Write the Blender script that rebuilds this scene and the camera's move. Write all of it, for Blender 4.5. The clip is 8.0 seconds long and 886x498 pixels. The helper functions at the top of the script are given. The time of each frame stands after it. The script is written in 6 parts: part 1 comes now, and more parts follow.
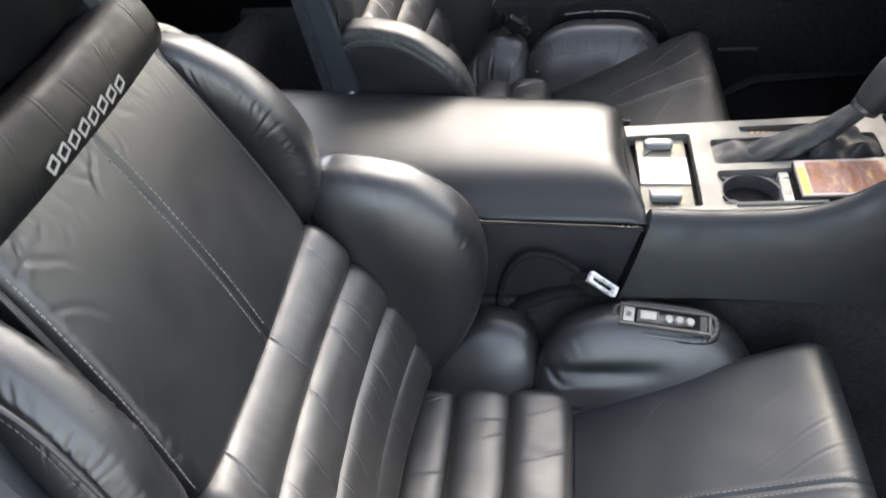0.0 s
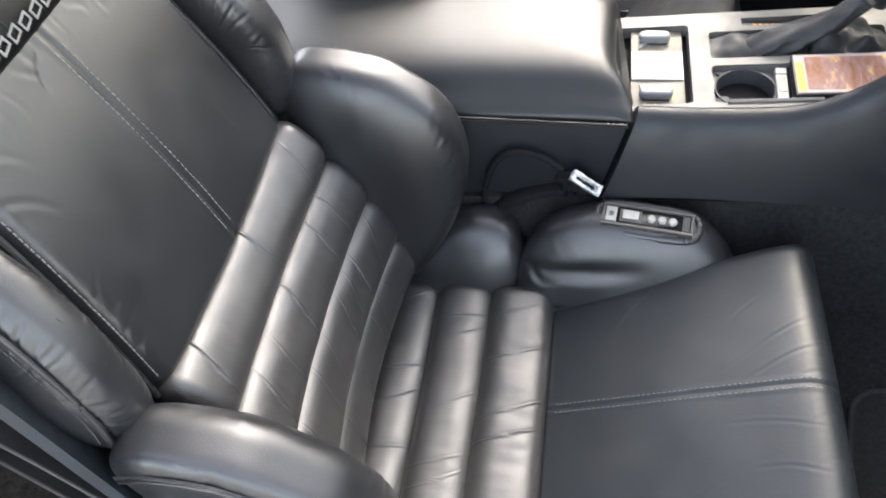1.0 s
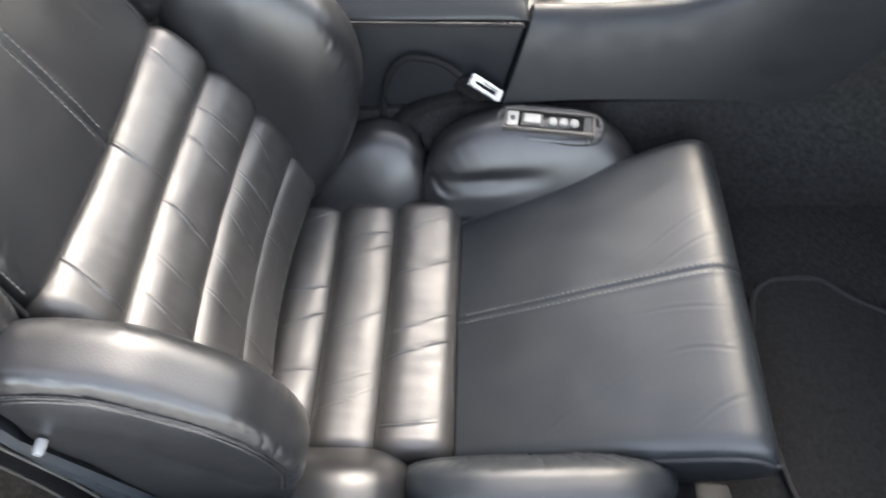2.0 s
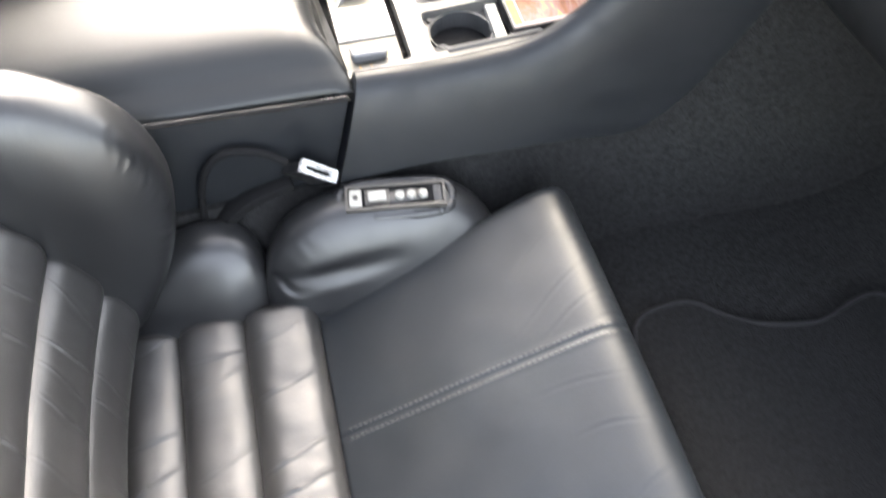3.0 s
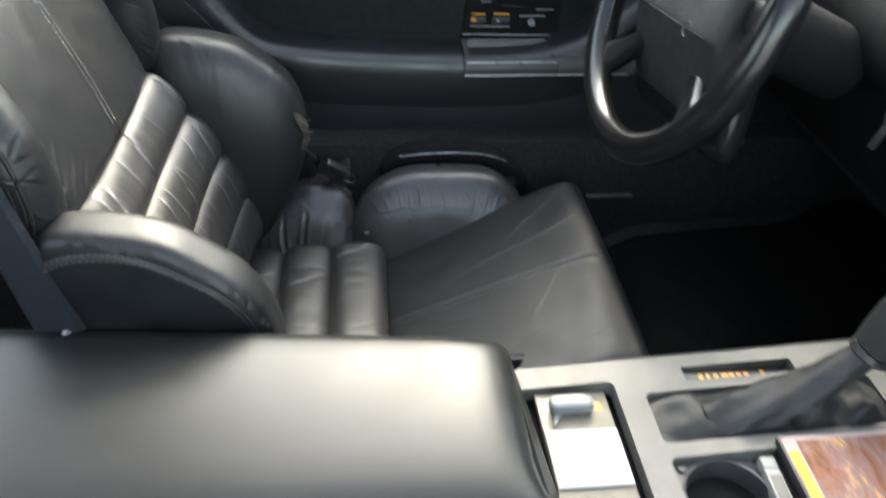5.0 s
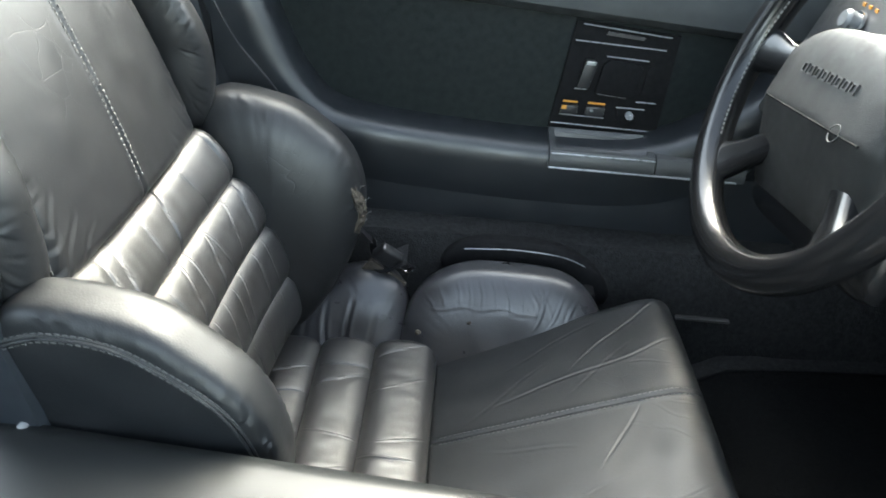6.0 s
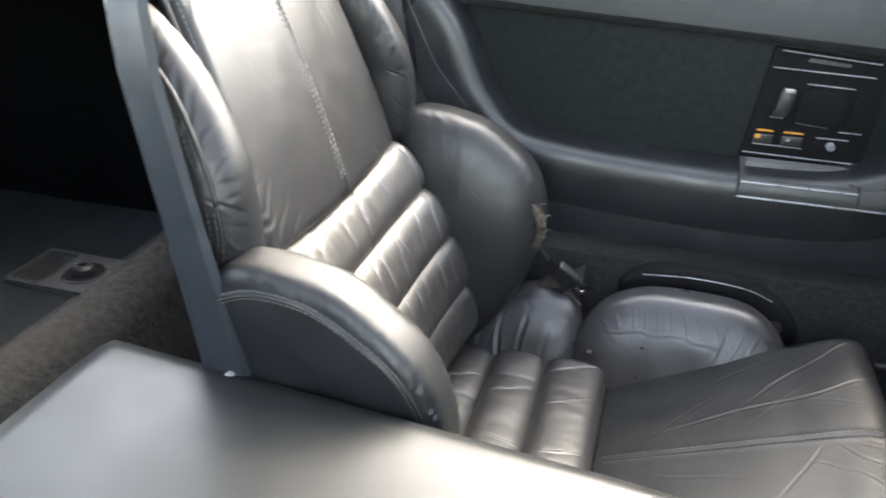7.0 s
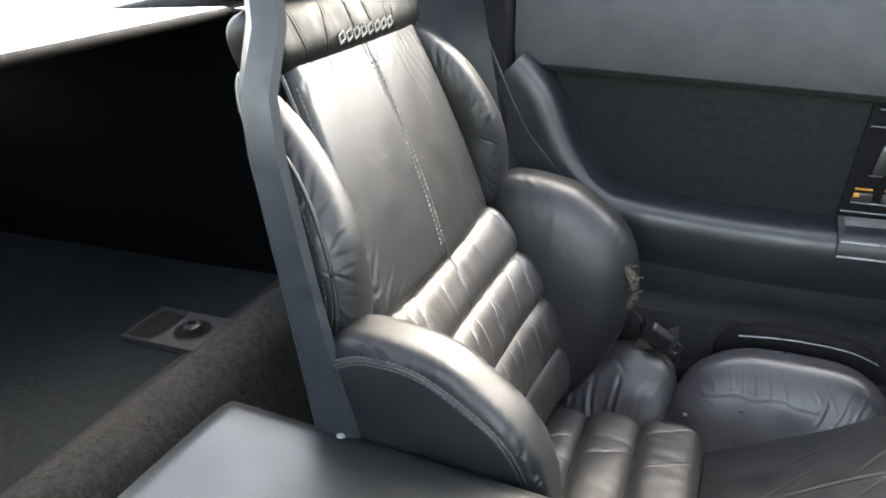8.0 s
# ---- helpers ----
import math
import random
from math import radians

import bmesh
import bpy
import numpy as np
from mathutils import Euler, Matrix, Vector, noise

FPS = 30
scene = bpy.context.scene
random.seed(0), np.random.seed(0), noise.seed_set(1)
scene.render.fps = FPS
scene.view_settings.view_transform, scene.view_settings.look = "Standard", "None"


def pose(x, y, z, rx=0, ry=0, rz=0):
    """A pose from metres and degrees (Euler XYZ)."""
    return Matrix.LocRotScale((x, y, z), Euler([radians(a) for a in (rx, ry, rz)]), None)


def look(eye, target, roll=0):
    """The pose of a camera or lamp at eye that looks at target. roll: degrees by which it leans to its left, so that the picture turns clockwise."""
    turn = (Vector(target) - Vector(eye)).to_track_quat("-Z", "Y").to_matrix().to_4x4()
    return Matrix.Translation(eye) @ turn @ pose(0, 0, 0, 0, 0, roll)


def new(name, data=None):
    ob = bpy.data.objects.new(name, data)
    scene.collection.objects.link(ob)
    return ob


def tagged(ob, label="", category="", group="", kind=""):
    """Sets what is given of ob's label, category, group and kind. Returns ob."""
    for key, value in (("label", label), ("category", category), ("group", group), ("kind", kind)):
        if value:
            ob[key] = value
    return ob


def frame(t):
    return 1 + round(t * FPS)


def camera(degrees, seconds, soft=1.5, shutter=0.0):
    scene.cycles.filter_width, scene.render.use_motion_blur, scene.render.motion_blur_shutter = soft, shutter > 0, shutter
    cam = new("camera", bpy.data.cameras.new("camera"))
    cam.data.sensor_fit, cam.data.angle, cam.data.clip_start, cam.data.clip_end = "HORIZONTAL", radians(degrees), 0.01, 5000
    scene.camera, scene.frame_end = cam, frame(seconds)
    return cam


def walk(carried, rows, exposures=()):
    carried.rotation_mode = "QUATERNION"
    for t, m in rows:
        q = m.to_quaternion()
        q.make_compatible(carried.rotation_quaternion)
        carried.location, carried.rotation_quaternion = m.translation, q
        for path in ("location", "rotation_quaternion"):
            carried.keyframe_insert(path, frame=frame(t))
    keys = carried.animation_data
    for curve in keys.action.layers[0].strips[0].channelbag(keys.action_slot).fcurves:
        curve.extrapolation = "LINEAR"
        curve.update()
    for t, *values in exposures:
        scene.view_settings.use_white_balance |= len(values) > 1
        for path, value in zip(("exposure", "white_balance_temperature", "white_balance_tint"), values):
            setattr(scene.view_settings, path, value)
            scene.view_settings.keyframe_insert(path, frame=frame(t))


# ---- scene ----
cam = camera(60.80, 8.0, soft=1.8, shutter=0.5)
PATH = [
    (0.0, look((0.1808, -0.8037, 0.9364), (0.0368, -0.0835, 0.2577), -6.55)),
    (0.5, look((0.2064, -0.7942, 0.9360), (0.0363, -0.1293, 0.2087), -7.26)),
    (1.0, look((0.2414, -0.7915, 0.9319), (0.0604, -0.1791, 0.1623), -9.70)),
    (1.2, look((0.2462, -0.7997, 0.9197), (0.0877, -0.1866, 0.1457), -8.43)),
    (2.3, look((0.2607, -0.8145, 0.8669), (0.2467, -0.2570, 0.0369), -4.45)),
    (2.5, look((0.2649, -0.7815, 0.8727), (0.3065, -0.2381, 0.0343), -2.71)),
    (3.0, look((0.2358, -0.6810, 0.8538), (0.3830, -0.1192, 0.0397), 0.52)),
    (3.5, look((0.2244, -0.5862, 0.8188), (0.3501, 0.0400, 0.0493), -2.97)),
    (4.0, look((0.2181, -0.4812, 0.8057), (0.3448, 0.2016, 0.0861), -0.93)),
    (4.5, look((0.1808, -0.4013, 0.8363), (0.2875, 0.3357, 0.1689), 1.72)),
    (4.7, look((0.1641, -0.3888, 0.8357), (0.2701, 0.3632, 0.1852), 2.26)),
    (5.8, look((0.1417, -0.2570, 0.7784), (0.1619, 0.5964, 0.2576), 4.04)),
    (6.0, look((0.1632, -0.2377, 0.7634), (0.1661, 0.6155, 0.2417), 5.08)),
    (6.5, look((0.1778, -0.2514, 0.7732), (0.0450, 0.6129, 0.2880), 1.98)),
    (7.0, look((0.1814, -0.2837, 0.7406), (-0.0635, 0.5618, 0.2661), 0.84)),
    (7.5, look((0.1702, -0.2944, 0.7546), (-0.1520, 0.5432, 0.3136), -1.13)),
    (8.0, look((0.1653, -0.3048, 0.7658), (-0.1833, 0.5357, 0.3511), -2.15)),
]
walk(cam, PATH, exposures=[(0.0, 3.92, 7000, 9), (1.0, 4.02, 7000, 10), (2.5, 4.6, 7350, 10), (3.0, 4.74, 7350, 10), (3.5, 4.58, 7200, 9), (4.0, 4.43, 7200, 9), (4.5, 3.9, 7100, 6), (6.0, 4.5, 6750, -1), (7.0, 4.8, 7200, 7), (8.0, 4.6, 7200, 7)])

# ---- light ----
sky = bpy.data.worlds.new("overcast_sky")
scene.world = sky
sky.use_nodes = True
_n = sky.node_tree.nodes
_tex = _n.new("ShaderNodeTexSky")
_tex.sky_type = "NISHITA"
_tex.sun_disc = False
_tex.sun_elevation = radians(45)
_tex.sun_rotation = radians(15)
_tex.dust_density = 3.0
_tex.ozone_density = 0.3
_hs = _n.new("ShaderNodeHueSaturation")
_hs.inputs["Saturation"].default_value = 0.6
sky.node_tree.links.new(_tex.outputs[0], _hs.inputs["Color"])
sky.node_tree.links.new(_hs.outputs[0], _n["Background"].inputs[0])
_n["Background"].inputs[1].default_value = 0.15
sun = new("sun", bpy.data.lights.new("sun", "SUN"))
sun.data.energy = 0.25
sun.data.angle = radians(50)
sun.data.color = (1.0, 0.99, 0.97)
sun.matrix_world = look((0, 0, 0), (-0.183, -0.683, -0.707))


# ---- materials ----
def mat(name, col, rough=0.5, metal=0.0, var=0.25, vscale=14.0, grain=0.0, gscale=900.0, crease=0.0, cscale=22.0, rvar=0.12, spec=0.5, stretch=(1, 1, 1), tint=None, lines=0.0, lscale=13.0, cover=0.5):
    m = bpy.data.materials.new(name)
    m.use_nodes = True
    nt = m.node_tree
    nd, ln = nt.nodes, nt.links
    p = nd["Principled BSDF"]
    p.inputs["Metallic"].default_value = metal
    p.inputs["Specular IOR Level"].default_value = spec
    tc = nd.new("ShaderNodeTexCoord")
    mp = nd.new("ShaderNodeMapping")
    mp.inputs["Scale"].default_value = stretch
    ln.new(tc.outputs["Object"], mp.inputs["Vector"])
    no = nd.new("ShaderNodeTexNoise")
    no.inputs["Scale"].default_value = vscale
    no.inputs["Detail"].default_value = 6
    no.inputs["Roughness"].default_value = 0.65
    ln.new(mp.outputs[0], no.inputs["Vector"])
    ramp = nd.new("ShaderNodeValToRGB")
    c = Vector(col)
    t = Vector(tint) if tint else c
    lo, hi = c * (1 - var), t * (1 + var)
    ramp.color_ramp.elements[0].color = (*lo, 1)
    ramp.color_ramp.elements[1].color = (*hi, 1)
    ramp.color_ramp.elements[0].position = 0.3
    ramp.color_ramp.elements[1].position = 0.72
    ln.new(no.outputs[0], ramp.inputs[0])
    ln.new(ramp.outputs[0], p.inputs["Base Color"])
    mr = nd.new("ShaderNodeMapRange")
    mr.inputs[3].default_value = max(0.03, rough - rvar)
    mr.inputs[4].default_value = min(1, rough + rvar)
    mr.inputs[1].default_value, mr.inputs[2].default_value = 0.3, 0.7
    n2 = nd.new("ShaderNodeTexNoise")
    n2.inputs["Scale"].default_value = vscale * 3.1
    n2.inputs["Detail"].default_value = 5
    ln.new(mp.outputs[0], n2.inputs["Vector"])
    ln.new(n2.outputs[0], mr.inputs[0])
    ln.new(mr.outputs[0], p.inputs["Roughness"])
    last = None
    if crease:
        r = nd.new("ShaderNodeTexNoise")
        r.noise_type = "RIDGED_MULTIFRACTAL"
        r.inputs["Scale"].default_value = cscale
        r.inputs["Detail"].default_value = 3
        r.inputs["Distortion"].default_value = 0.6
        ln.new(mp.outputs[0], r.inputs["Vector"])
        b = nd.new("ShaderNodeBump")
        b.inputs["Strength"].default_value = crease
        b.inputs["Distance"].default_value = 0.004
        b.invert = True
        ln.new(r.outputs[0], b.inputs["Height"])
        last = b
    if lines:
        dn = nd.new("ShaderNodeTexNoise")
        dn.inputs["Scale"].default_value = 9
        dn.inputs["Detail"].default_value = 3
        ln.new(tc.outputs["Object"], dn.inputs["Vector"])
        mx = nd.new("ShaderNodeVectorMath")
        mx.operation = "MULTIPLY_ADD"
        mx.inputs[1].default_value = (0.07, 0.07, 0.07)
        ln.new(dn.outputs["Color"], mx.inputs[0])
        ln.new(tc.outputs["Object"], mx.inputs[2])
        vo = nd.new("ShaderNodeTexVoronoi")
        vo.feature = "DISTANCE_TO_EDGE"
        vo.inputs["Scale"].default_value = lscale
        ln.new(mx.outputs[0], vo.inputs["Vector"])
        w = nd.new("ShaderNodeMapRange")
        w.interpolation_type = "SMOOTHSTEP"
        w.inputs[1].default_value, w.inputs[2].default_value = 0.0, 0.022
        w.inputs[3].default_value, w.inputs[4].default_value = 1.0, 0.0
        ln.new(vo.outputs["Distance"], w.inputs[0])
        mk = nd.new("ShaderNodeTexNoise")
        mk.inputs["Scale"].default_value = 11
        ln.new(tc.outputs["Object"], mk.inputs["Vector"])
        mm = nd.new("ShaderNodeMapRange")
        mm.inputs[1].default_value, mm.inputs[2].default_value = 1 - cover - 0.02, 1 - cover + 0.12
        ln.new(mk.outputs[0], mm.inputs[0])
        mu = nd.new("ShaderNodeMath")
        mu.operation = "MULTIPLY"
        ln.new(w.outputs[0], mu.inputs[0])
        ln.new(mm.outputs[0], mu.inputs[1])
        b = nd.new("ShaderNodeBump")
        b.inputs["Strength"].default_value = lines
        b.inputs["Distance"].default_value = 0.0016
        b.invert = True
        ln.new(mu.outputs[0], b.inputs["Height"])
        if last:
            ln.new(last.outputs[0], b.inputs["Normal"])
        last = b
    if grain:
        v = nd.new("ShaderNodeTexVoronoi")
        v.inputs["Scale"].default_value = gscale
        ln.new(tc.outputs["Object"], v.inputs["Vector"])
        b = nd.new("ShaderNodeBump")
        b.inputs["Strength"].default_value = grain
        b.inputs["Distance"].default_value = 0.001
        ln.new(v.outputs[0], b.inputs["Height"])
        if last:
            ln.new(last.outputs[0], b.inputs["Normal"])
        last = b
    if last:
        ln.new(last.outputs[0], p.inputs["Normal"])
    return m


LEATHER = mat("black_leather", (0.0105, 0.0108, 0.0118), 0.34, spec=0.52, var=0.18, vscale=9, grain=0.07, gscale=700, crease=0.045, cscale=11, rvar=0.06)
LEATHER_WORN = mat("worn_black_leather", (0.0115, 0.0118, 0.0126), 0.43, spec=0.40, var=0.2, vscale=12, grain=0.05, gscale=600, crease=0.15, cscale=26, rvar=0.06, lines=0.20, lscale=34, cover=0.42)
LEATHER_SEAT = mat("satin_black_leather", (0.0098, 0.0118, 0.0142), 0.42, spec=0.38, var=0.2, vscale=9, grain=0.07, gscale=650, crease=0.05, cscale=12, rvar=0.07, lines=0.03, lscale=26, cover=0.3)
LEATHER_CREASED = mat("creased_black_leather", (0.022, 0.0217, 0.0238), 0.33, spec=0.54, var=0.3, vscale=12, grain=0.1, gscale=600, crease=0.12, cscale=13, rvar=0.07, lines=0.12, lscale=22, cover=0.4)
LEATHER_ROLL = mat("black_leather_roll", (0.019, 0.0185, 0.0185), 0.40, spec=0.66, var=0.25, vscale=10, grain=0.12, gscale=700, crease=0.10, cscale=14, rvar=0.06, lines=0.06, lscale=24, cover=0.35)
# darker copy of the worn seat leather, with shading put into its colour
LEATHER_SHADE = mat("shaded_worn_leather", (0.0054, 0.0062, 0.0073), 0.47, spec=0.38, var=0.25, vscale=11, grain=0.09, gscale=600, crease=0.08, cscale=22, rvar=0.09, lines=0.08, lscale=30, cover=0.45)
THREAD = mat("grey_thread", (0.10, 0.098, 0.095), 0.8, var=0.2, vscale=200)
THREAD_MID = mat("worn_grey_thread", (0.05, 0.05, 0.049), 0.7, var=0.3, vscale=200)
THREAD_DARK = mat("dark_thread", (0.022, 0.022, 0.022), 0.7, var=0.2, vscale=200)
# headrest velour, also used to darken the load-space walls
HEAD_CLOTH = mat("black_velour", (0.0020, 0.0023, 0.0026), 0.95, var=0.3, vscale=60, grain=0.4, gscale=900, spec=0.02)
COVER_PALE = mat("pale_cover_fabric", (0.62, 0.62, 0.62), 0.8, var=0.08, vscale=6, crease=0.1, cscale=8)
NECK = mat("dull_black_leather", (0.0045, 0.0048, 0.005), 0.40, spec=0.12, var=0.2, vscale=12, grain=0.1, gscale=700, crease=0.1, cscale=14)
ALLOY = mat("bright_buckle_metal", (0.62, 0.62, 0.62), 0.3, metal=0.35, var=0.06, vscale=60)
PIPING = mat("black_piping", (0.02, 0.02, 0.022), 0.45, var=0.2, vscale=60)
SHELL = mat("charcoal_seat_shell", (0.014, 0.017, 0.021), 0.42, spec=0.36, var=0.1, vscale=20, grain=0.15, gscale=1200)
# door vinyl darkened for the console, whose side shade sits in the colour
CONSOLE_VINYL = mat("shaded_console_vinyl", (0.0068, 0.0080, 0.0100), 0.45, spec=0.26, var=0.12, vscale=10, grain=0.12, gscale=1100)
VINYL = mat("blue_black_vinyl", (0.0085, 0.0098, 0.0118), 0.42, spec=0.52, var=0.12, vscale=10, grain=0.12, gscale=1100)
VINYL_LID = mat("smooth_black_vinyl", (0.0095, 0.0104, 0.0108), 0.38, spec=0.32, var=0.12, vscale=8, grain=0.05, gscale=900, rvar=0.03)
DOOR_UP = mat("grey_grained_vinyl", (0.030, 0.033, 0.0345), 0.62, var=0.12, vscale=12, grain=0.3, gscale=900, crease=0.06, cscale=30)
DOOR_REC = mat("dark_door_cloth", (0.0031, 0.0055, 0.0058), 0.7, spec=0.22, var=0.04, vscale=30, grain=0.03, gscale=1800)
CARPET = mat("charcoal_carpet", (0.0138, 0.0139, 0.0143), 0.95, var=0.5, vscale=160, grain=1.0, gscale=420, spec=0.1, crease=0.3, cscale=45)
CARPET_LOAD = mat("blue_black_carpet", (0.0085, 0.0105, 0.0125), 0.95, var=0.5, vscale=120, grain=1.0, gscale=420, spec=0.1, crease=0.3, cscale=45)
TRAY = mat("dark_grey_tray_plastic", (0.030, 0.0305, 0.032), 0.5, spec=0.35, var=0.12, vscale=30, grain=0.15, gscale=1200)
CARPET_GREY = mat("grey_loop_carpet", (0.0195, 0.0195, 0.0198), 0.95, var=0.6, vscale=110, grain=1.0, gscale=330, spec=0.1, crease=0.5, cscale=60)
MAT_FAB = mat("black_mat_pile", (0.0118, 0.0119, 0.0124), 0.95, var=0.4, vscale=180, grain=1.0, gscale=500, spec=0.1)
# driver mat: the footwell's shade is put into this near-black colour
SHADE_MAT = mat("shaded_black_mat", (0.0022, 0.0024, 0.0026), 0.85, spec=0.06, var=0.3, vscale=60, grain=0.5, gscale=350)
PLATE = mat("satin_grey_plate", (0.074, 0.0713, 0.0672), 0.48, spec=0.35, var=0.1, vscale=20, grain=0.05, gscale=1500)
ASH_METAL = mat("champagne_metal_panel", (0.118, 0.107, 0.084), 0.5, spec=0.35, var=0.12, vscale=40)
WHITE_LID = mat("bright_metal_lid", (0.31, 0.31, 0.305), 0.5, var=0.05, vscale=30)
KNOB = mat("grey_knob", (0.13, 0.133, 0.137), 0.4, var=0.1, vscale=60)
BLACK = mat("black_plastic", (0.012, 0.012, 0.013), 0.4, var=0.2, vscale=40, grain=0.1)
BLACK_MATT = mat("matt_black_plastic", (0.006, 0.006, 0.0066), 0.8, spec=0.1, var=0.2, vscale=40, grain=0.2)
DASH = mat("dark_dash_vinyl", (0.0045, 0.005, 0.0055), 0.7, spec=0.12, var=0.2, vscale=12, grain=0.3, gscale=900)
DASH_GREY = mat("grey_dash_plastic", (0.029, 0.029, 0.0285), 0.5, var=0.1, vscale=20, grain=0.2)
CHROME = mat("chrome", (0.75, 0.76, 0.78), 0.16, metal=1.0, var=0.06, vscale=50, rvar=0.06)
STEEL = mat("brushed_steel", (0.5, 0.5, 0.5), 0.3, metal=1.0, var=0.1, vscale=90)
EDGE = mat("worn_bright_edge", (0.26, 0.265, 0.27), 0.35, metal=0.4, var=0.15, vscale=40)
KEY_GREY = mat("pale_grey_key", (0.042, 0.038, 0.034), 0.5, var=0.1, vscale=60)
KEY_BROWN = mat("brown_key_plastic", (0.042, 0.028, 0.021), 0.55, spec=0.3, var=0.3, vscale=90)
KEY_CREAM = mat("cream_switch_plastic", (0.24, 0.235, 0.215), 0.45, var=0.15, vscale=120)
ORANGE = mat("orange_marking", (0.42, 0.18, 0.02), 0.5, var=0.1, vscale=90)
PALE = mat("pale_silver_lettering", (0.17, 0.17, 0.165), 0.5, var=0.1, vscale=90)
WHEEL_L = mat("black_wheel_leather", (0.0055, 0.0055, 0.006), 0.23, spec=0.40, var=0.1, vscale=14, rvar=0.02)
HUB = mat("grey_wheel_hub", (0.0130, 0.0131, 0.0126), 0.55, spec=0.32, var=0.1, vscale=20, grain=0.25, gscale=1100)
PULL_GREY = mat("grey_pull_plastic", (0.032, 0.033, 0.034), 0.45, spec=0.45, var=0.1, vscale=20, grain=0.1, gscale=1100)
GAITER = mat("soft_black_gaiter", (0.014, 0.0145, 0.0155), 0.55, spec=0.25, var=0.25, vscale=20, grain=0.1, gscale=700, crease=0.4, cscale=25)
TAN = mat("brown_torn_foam", (0.021, 0.017, 0.013), 0.9, var=0.7, vscale=110, tint=(0.038, 0.030, 0.021), grain=0.5, gscale=500)
WEB = mat("black_seat_belt_webbing", (0.010, 0.010, 0.0115), 0.65, spec=0.3, var=0.15, vscale=400, grain=0.5, gscale=1500)
RED = mat("red_lamp_plastic", (0.5, 0.02, 0.015), 0.3, var=0.1)
LINING = mat("charcoal_roof_lining", (0.075, 0.075, 0.077), 0.9, spec=0.1, var=0.1, vscale=40, grain=0.3, gscale=500)
CARD_PALE = mat("pale_lilac_card", (0.24, 0.19, 0.19), 0.5, spec=0.2, var=0.15, vscale=30)
CARD_GOLD = mat("gold_card_spine", (0.34, 0.20, 0.03), 0.5, spec=0.2, var=0.2, vscale=40)
BODY = mat("white_car_paint", (0.72, 0.72, 0.72), 0.25, var=0.04, vscale=5)
# kept pale so the ground bounces light in from the open door side
GROUND = mat("pale_bounce_ground", (0.30, 0.295, 0.285), 0.9, var=0.4, vscale=3, grain=0.6, gscale=120)


def cover_material():
    m = bpy.data.materials.new("printed_case_cover")
    m.use_nodes = True
    nt = m.node_tree
    p = nt.nodes["Principled BSDF"]
    p.inputs["Roughness"].default_value = 0.6
    p.inputs["Specular IOR Level"].default_value = 0.2
    tc = nt.nodes.new("ShaderNodeTexCoord")
    mp = nt.nodes.new("ShaderNodeMapping")
    mp.inputs["Scale"].default_value = (46, 13, 1)
    mp.inputs["Rotation"].default_value = (0, 0, 0.55)
    no = nt.nodes.new("ShaderNodeTexNoise")
    no.inputs["Scale"].default_value = 1.1
    no.inputs["Detail"].default_value = 7
    no.inputs["Roughness"].default_value = 0.72
    no.inputs["Distortion"].default_value = 0.7
    ra = nt.nodes.new("ShaderNodeValToRGB")
    e = ra.color_ramp.elements
    e[0].position, e[0].color = 0.30, (0.035, 0.018, 0.012, 1)
    e[1].position, e[1].color = 0.74, (0.42, 0.35, 0.22, 1)
    for pos, c in ((0.42, (0.150, 0.060, 0.032, 1)), (0.48, (0.140, 0.078, 0.072, 1)), (0.54, (0.175, 0.105, 0.088, 1)), (0.60, (0.400, 0.215, 0.040, 1)), (0.65, (0.260, 0.150, 0.085, 1))):
        x = e.new(pos)
        x.color = c
    nt.links.new(tc.outputs["Object"], mp.inputs[0])
    nt.links.new(mp.outputs[0], no.inputs["Vector"])
    nt.links.new(no.outputs[0], ra.inputs[0])
    nt.links.new(ra.outputs[0], p.inputs["Base Color"])
    return m


def tinted_glass(name, tint, gloss):
    m = bpy.data.materials.new(name)
    m.use_nodes = True
    nt = m.node_tree
    tr = nt.nodes.new("ShaderNodeBsdfTransparent")
    tr.inputs[0].default_value = (*tint, 1)
    gl = nt.nodes.new("ShaderNodeBsdfGlossy")
    gl.inputs["Roughness"].default_value = 0.05
    mx = nt.nodes.new("ShaderNodeMixShader")
    mx.inputs[0].default_value = gloss
    nt.links.new(tr.outputs[0], mx.inputs[1])
    nt.links.new(gl.outputs[0], mx.inputs[2])
    nt.links.new(mx.outputs[0], nt.nodes["Material Output"].inputs[0])
    return m


SCREEN_GLASS = tinted_glass("tinted_windscreen", (0.78, 0.785, 0.78), 0.07)
# tint chosen to dim overhead light, not a known roof glass
ROOF_DIMMER = tinted_glass("roof_dimmer_tint", (0.66, 0.67, 0.69), 0.05)
COVER = cover_material()


# ---- building helpers ----
def thing(name, at, label, category, group="", kind=""):
    e = new(name)
    e.location = at
    e.empty_display_size = 0.05
    return tagged(e, label, category, group, kind)


def link(name, bm, material, parent=None, label="", smooth=True, sharp=40):
    bmesh.ops.recalc_face_normals(bm, faces=bm.faces)
    me = bpy.data.meshes.new(name)
    bm.to_mesh(me)
    bm.free()
    me.materials.append(material)
    if smooth:
        me.polygons.foreach_set("use_smooth", [True] * len(me.polygons))
        if sharp:
            me.set_sharp_from_angle(angle=radians(sharp))
    ob = new(name, me)
    if parent:
        ob.parent = parent
    if label:
        tagged(ob, label)
    return ob


def part(name, bm, material, parent, label="", smooth=True, sharp=40):
    return link(name, bm, material, parent, label, smooth, sharp)


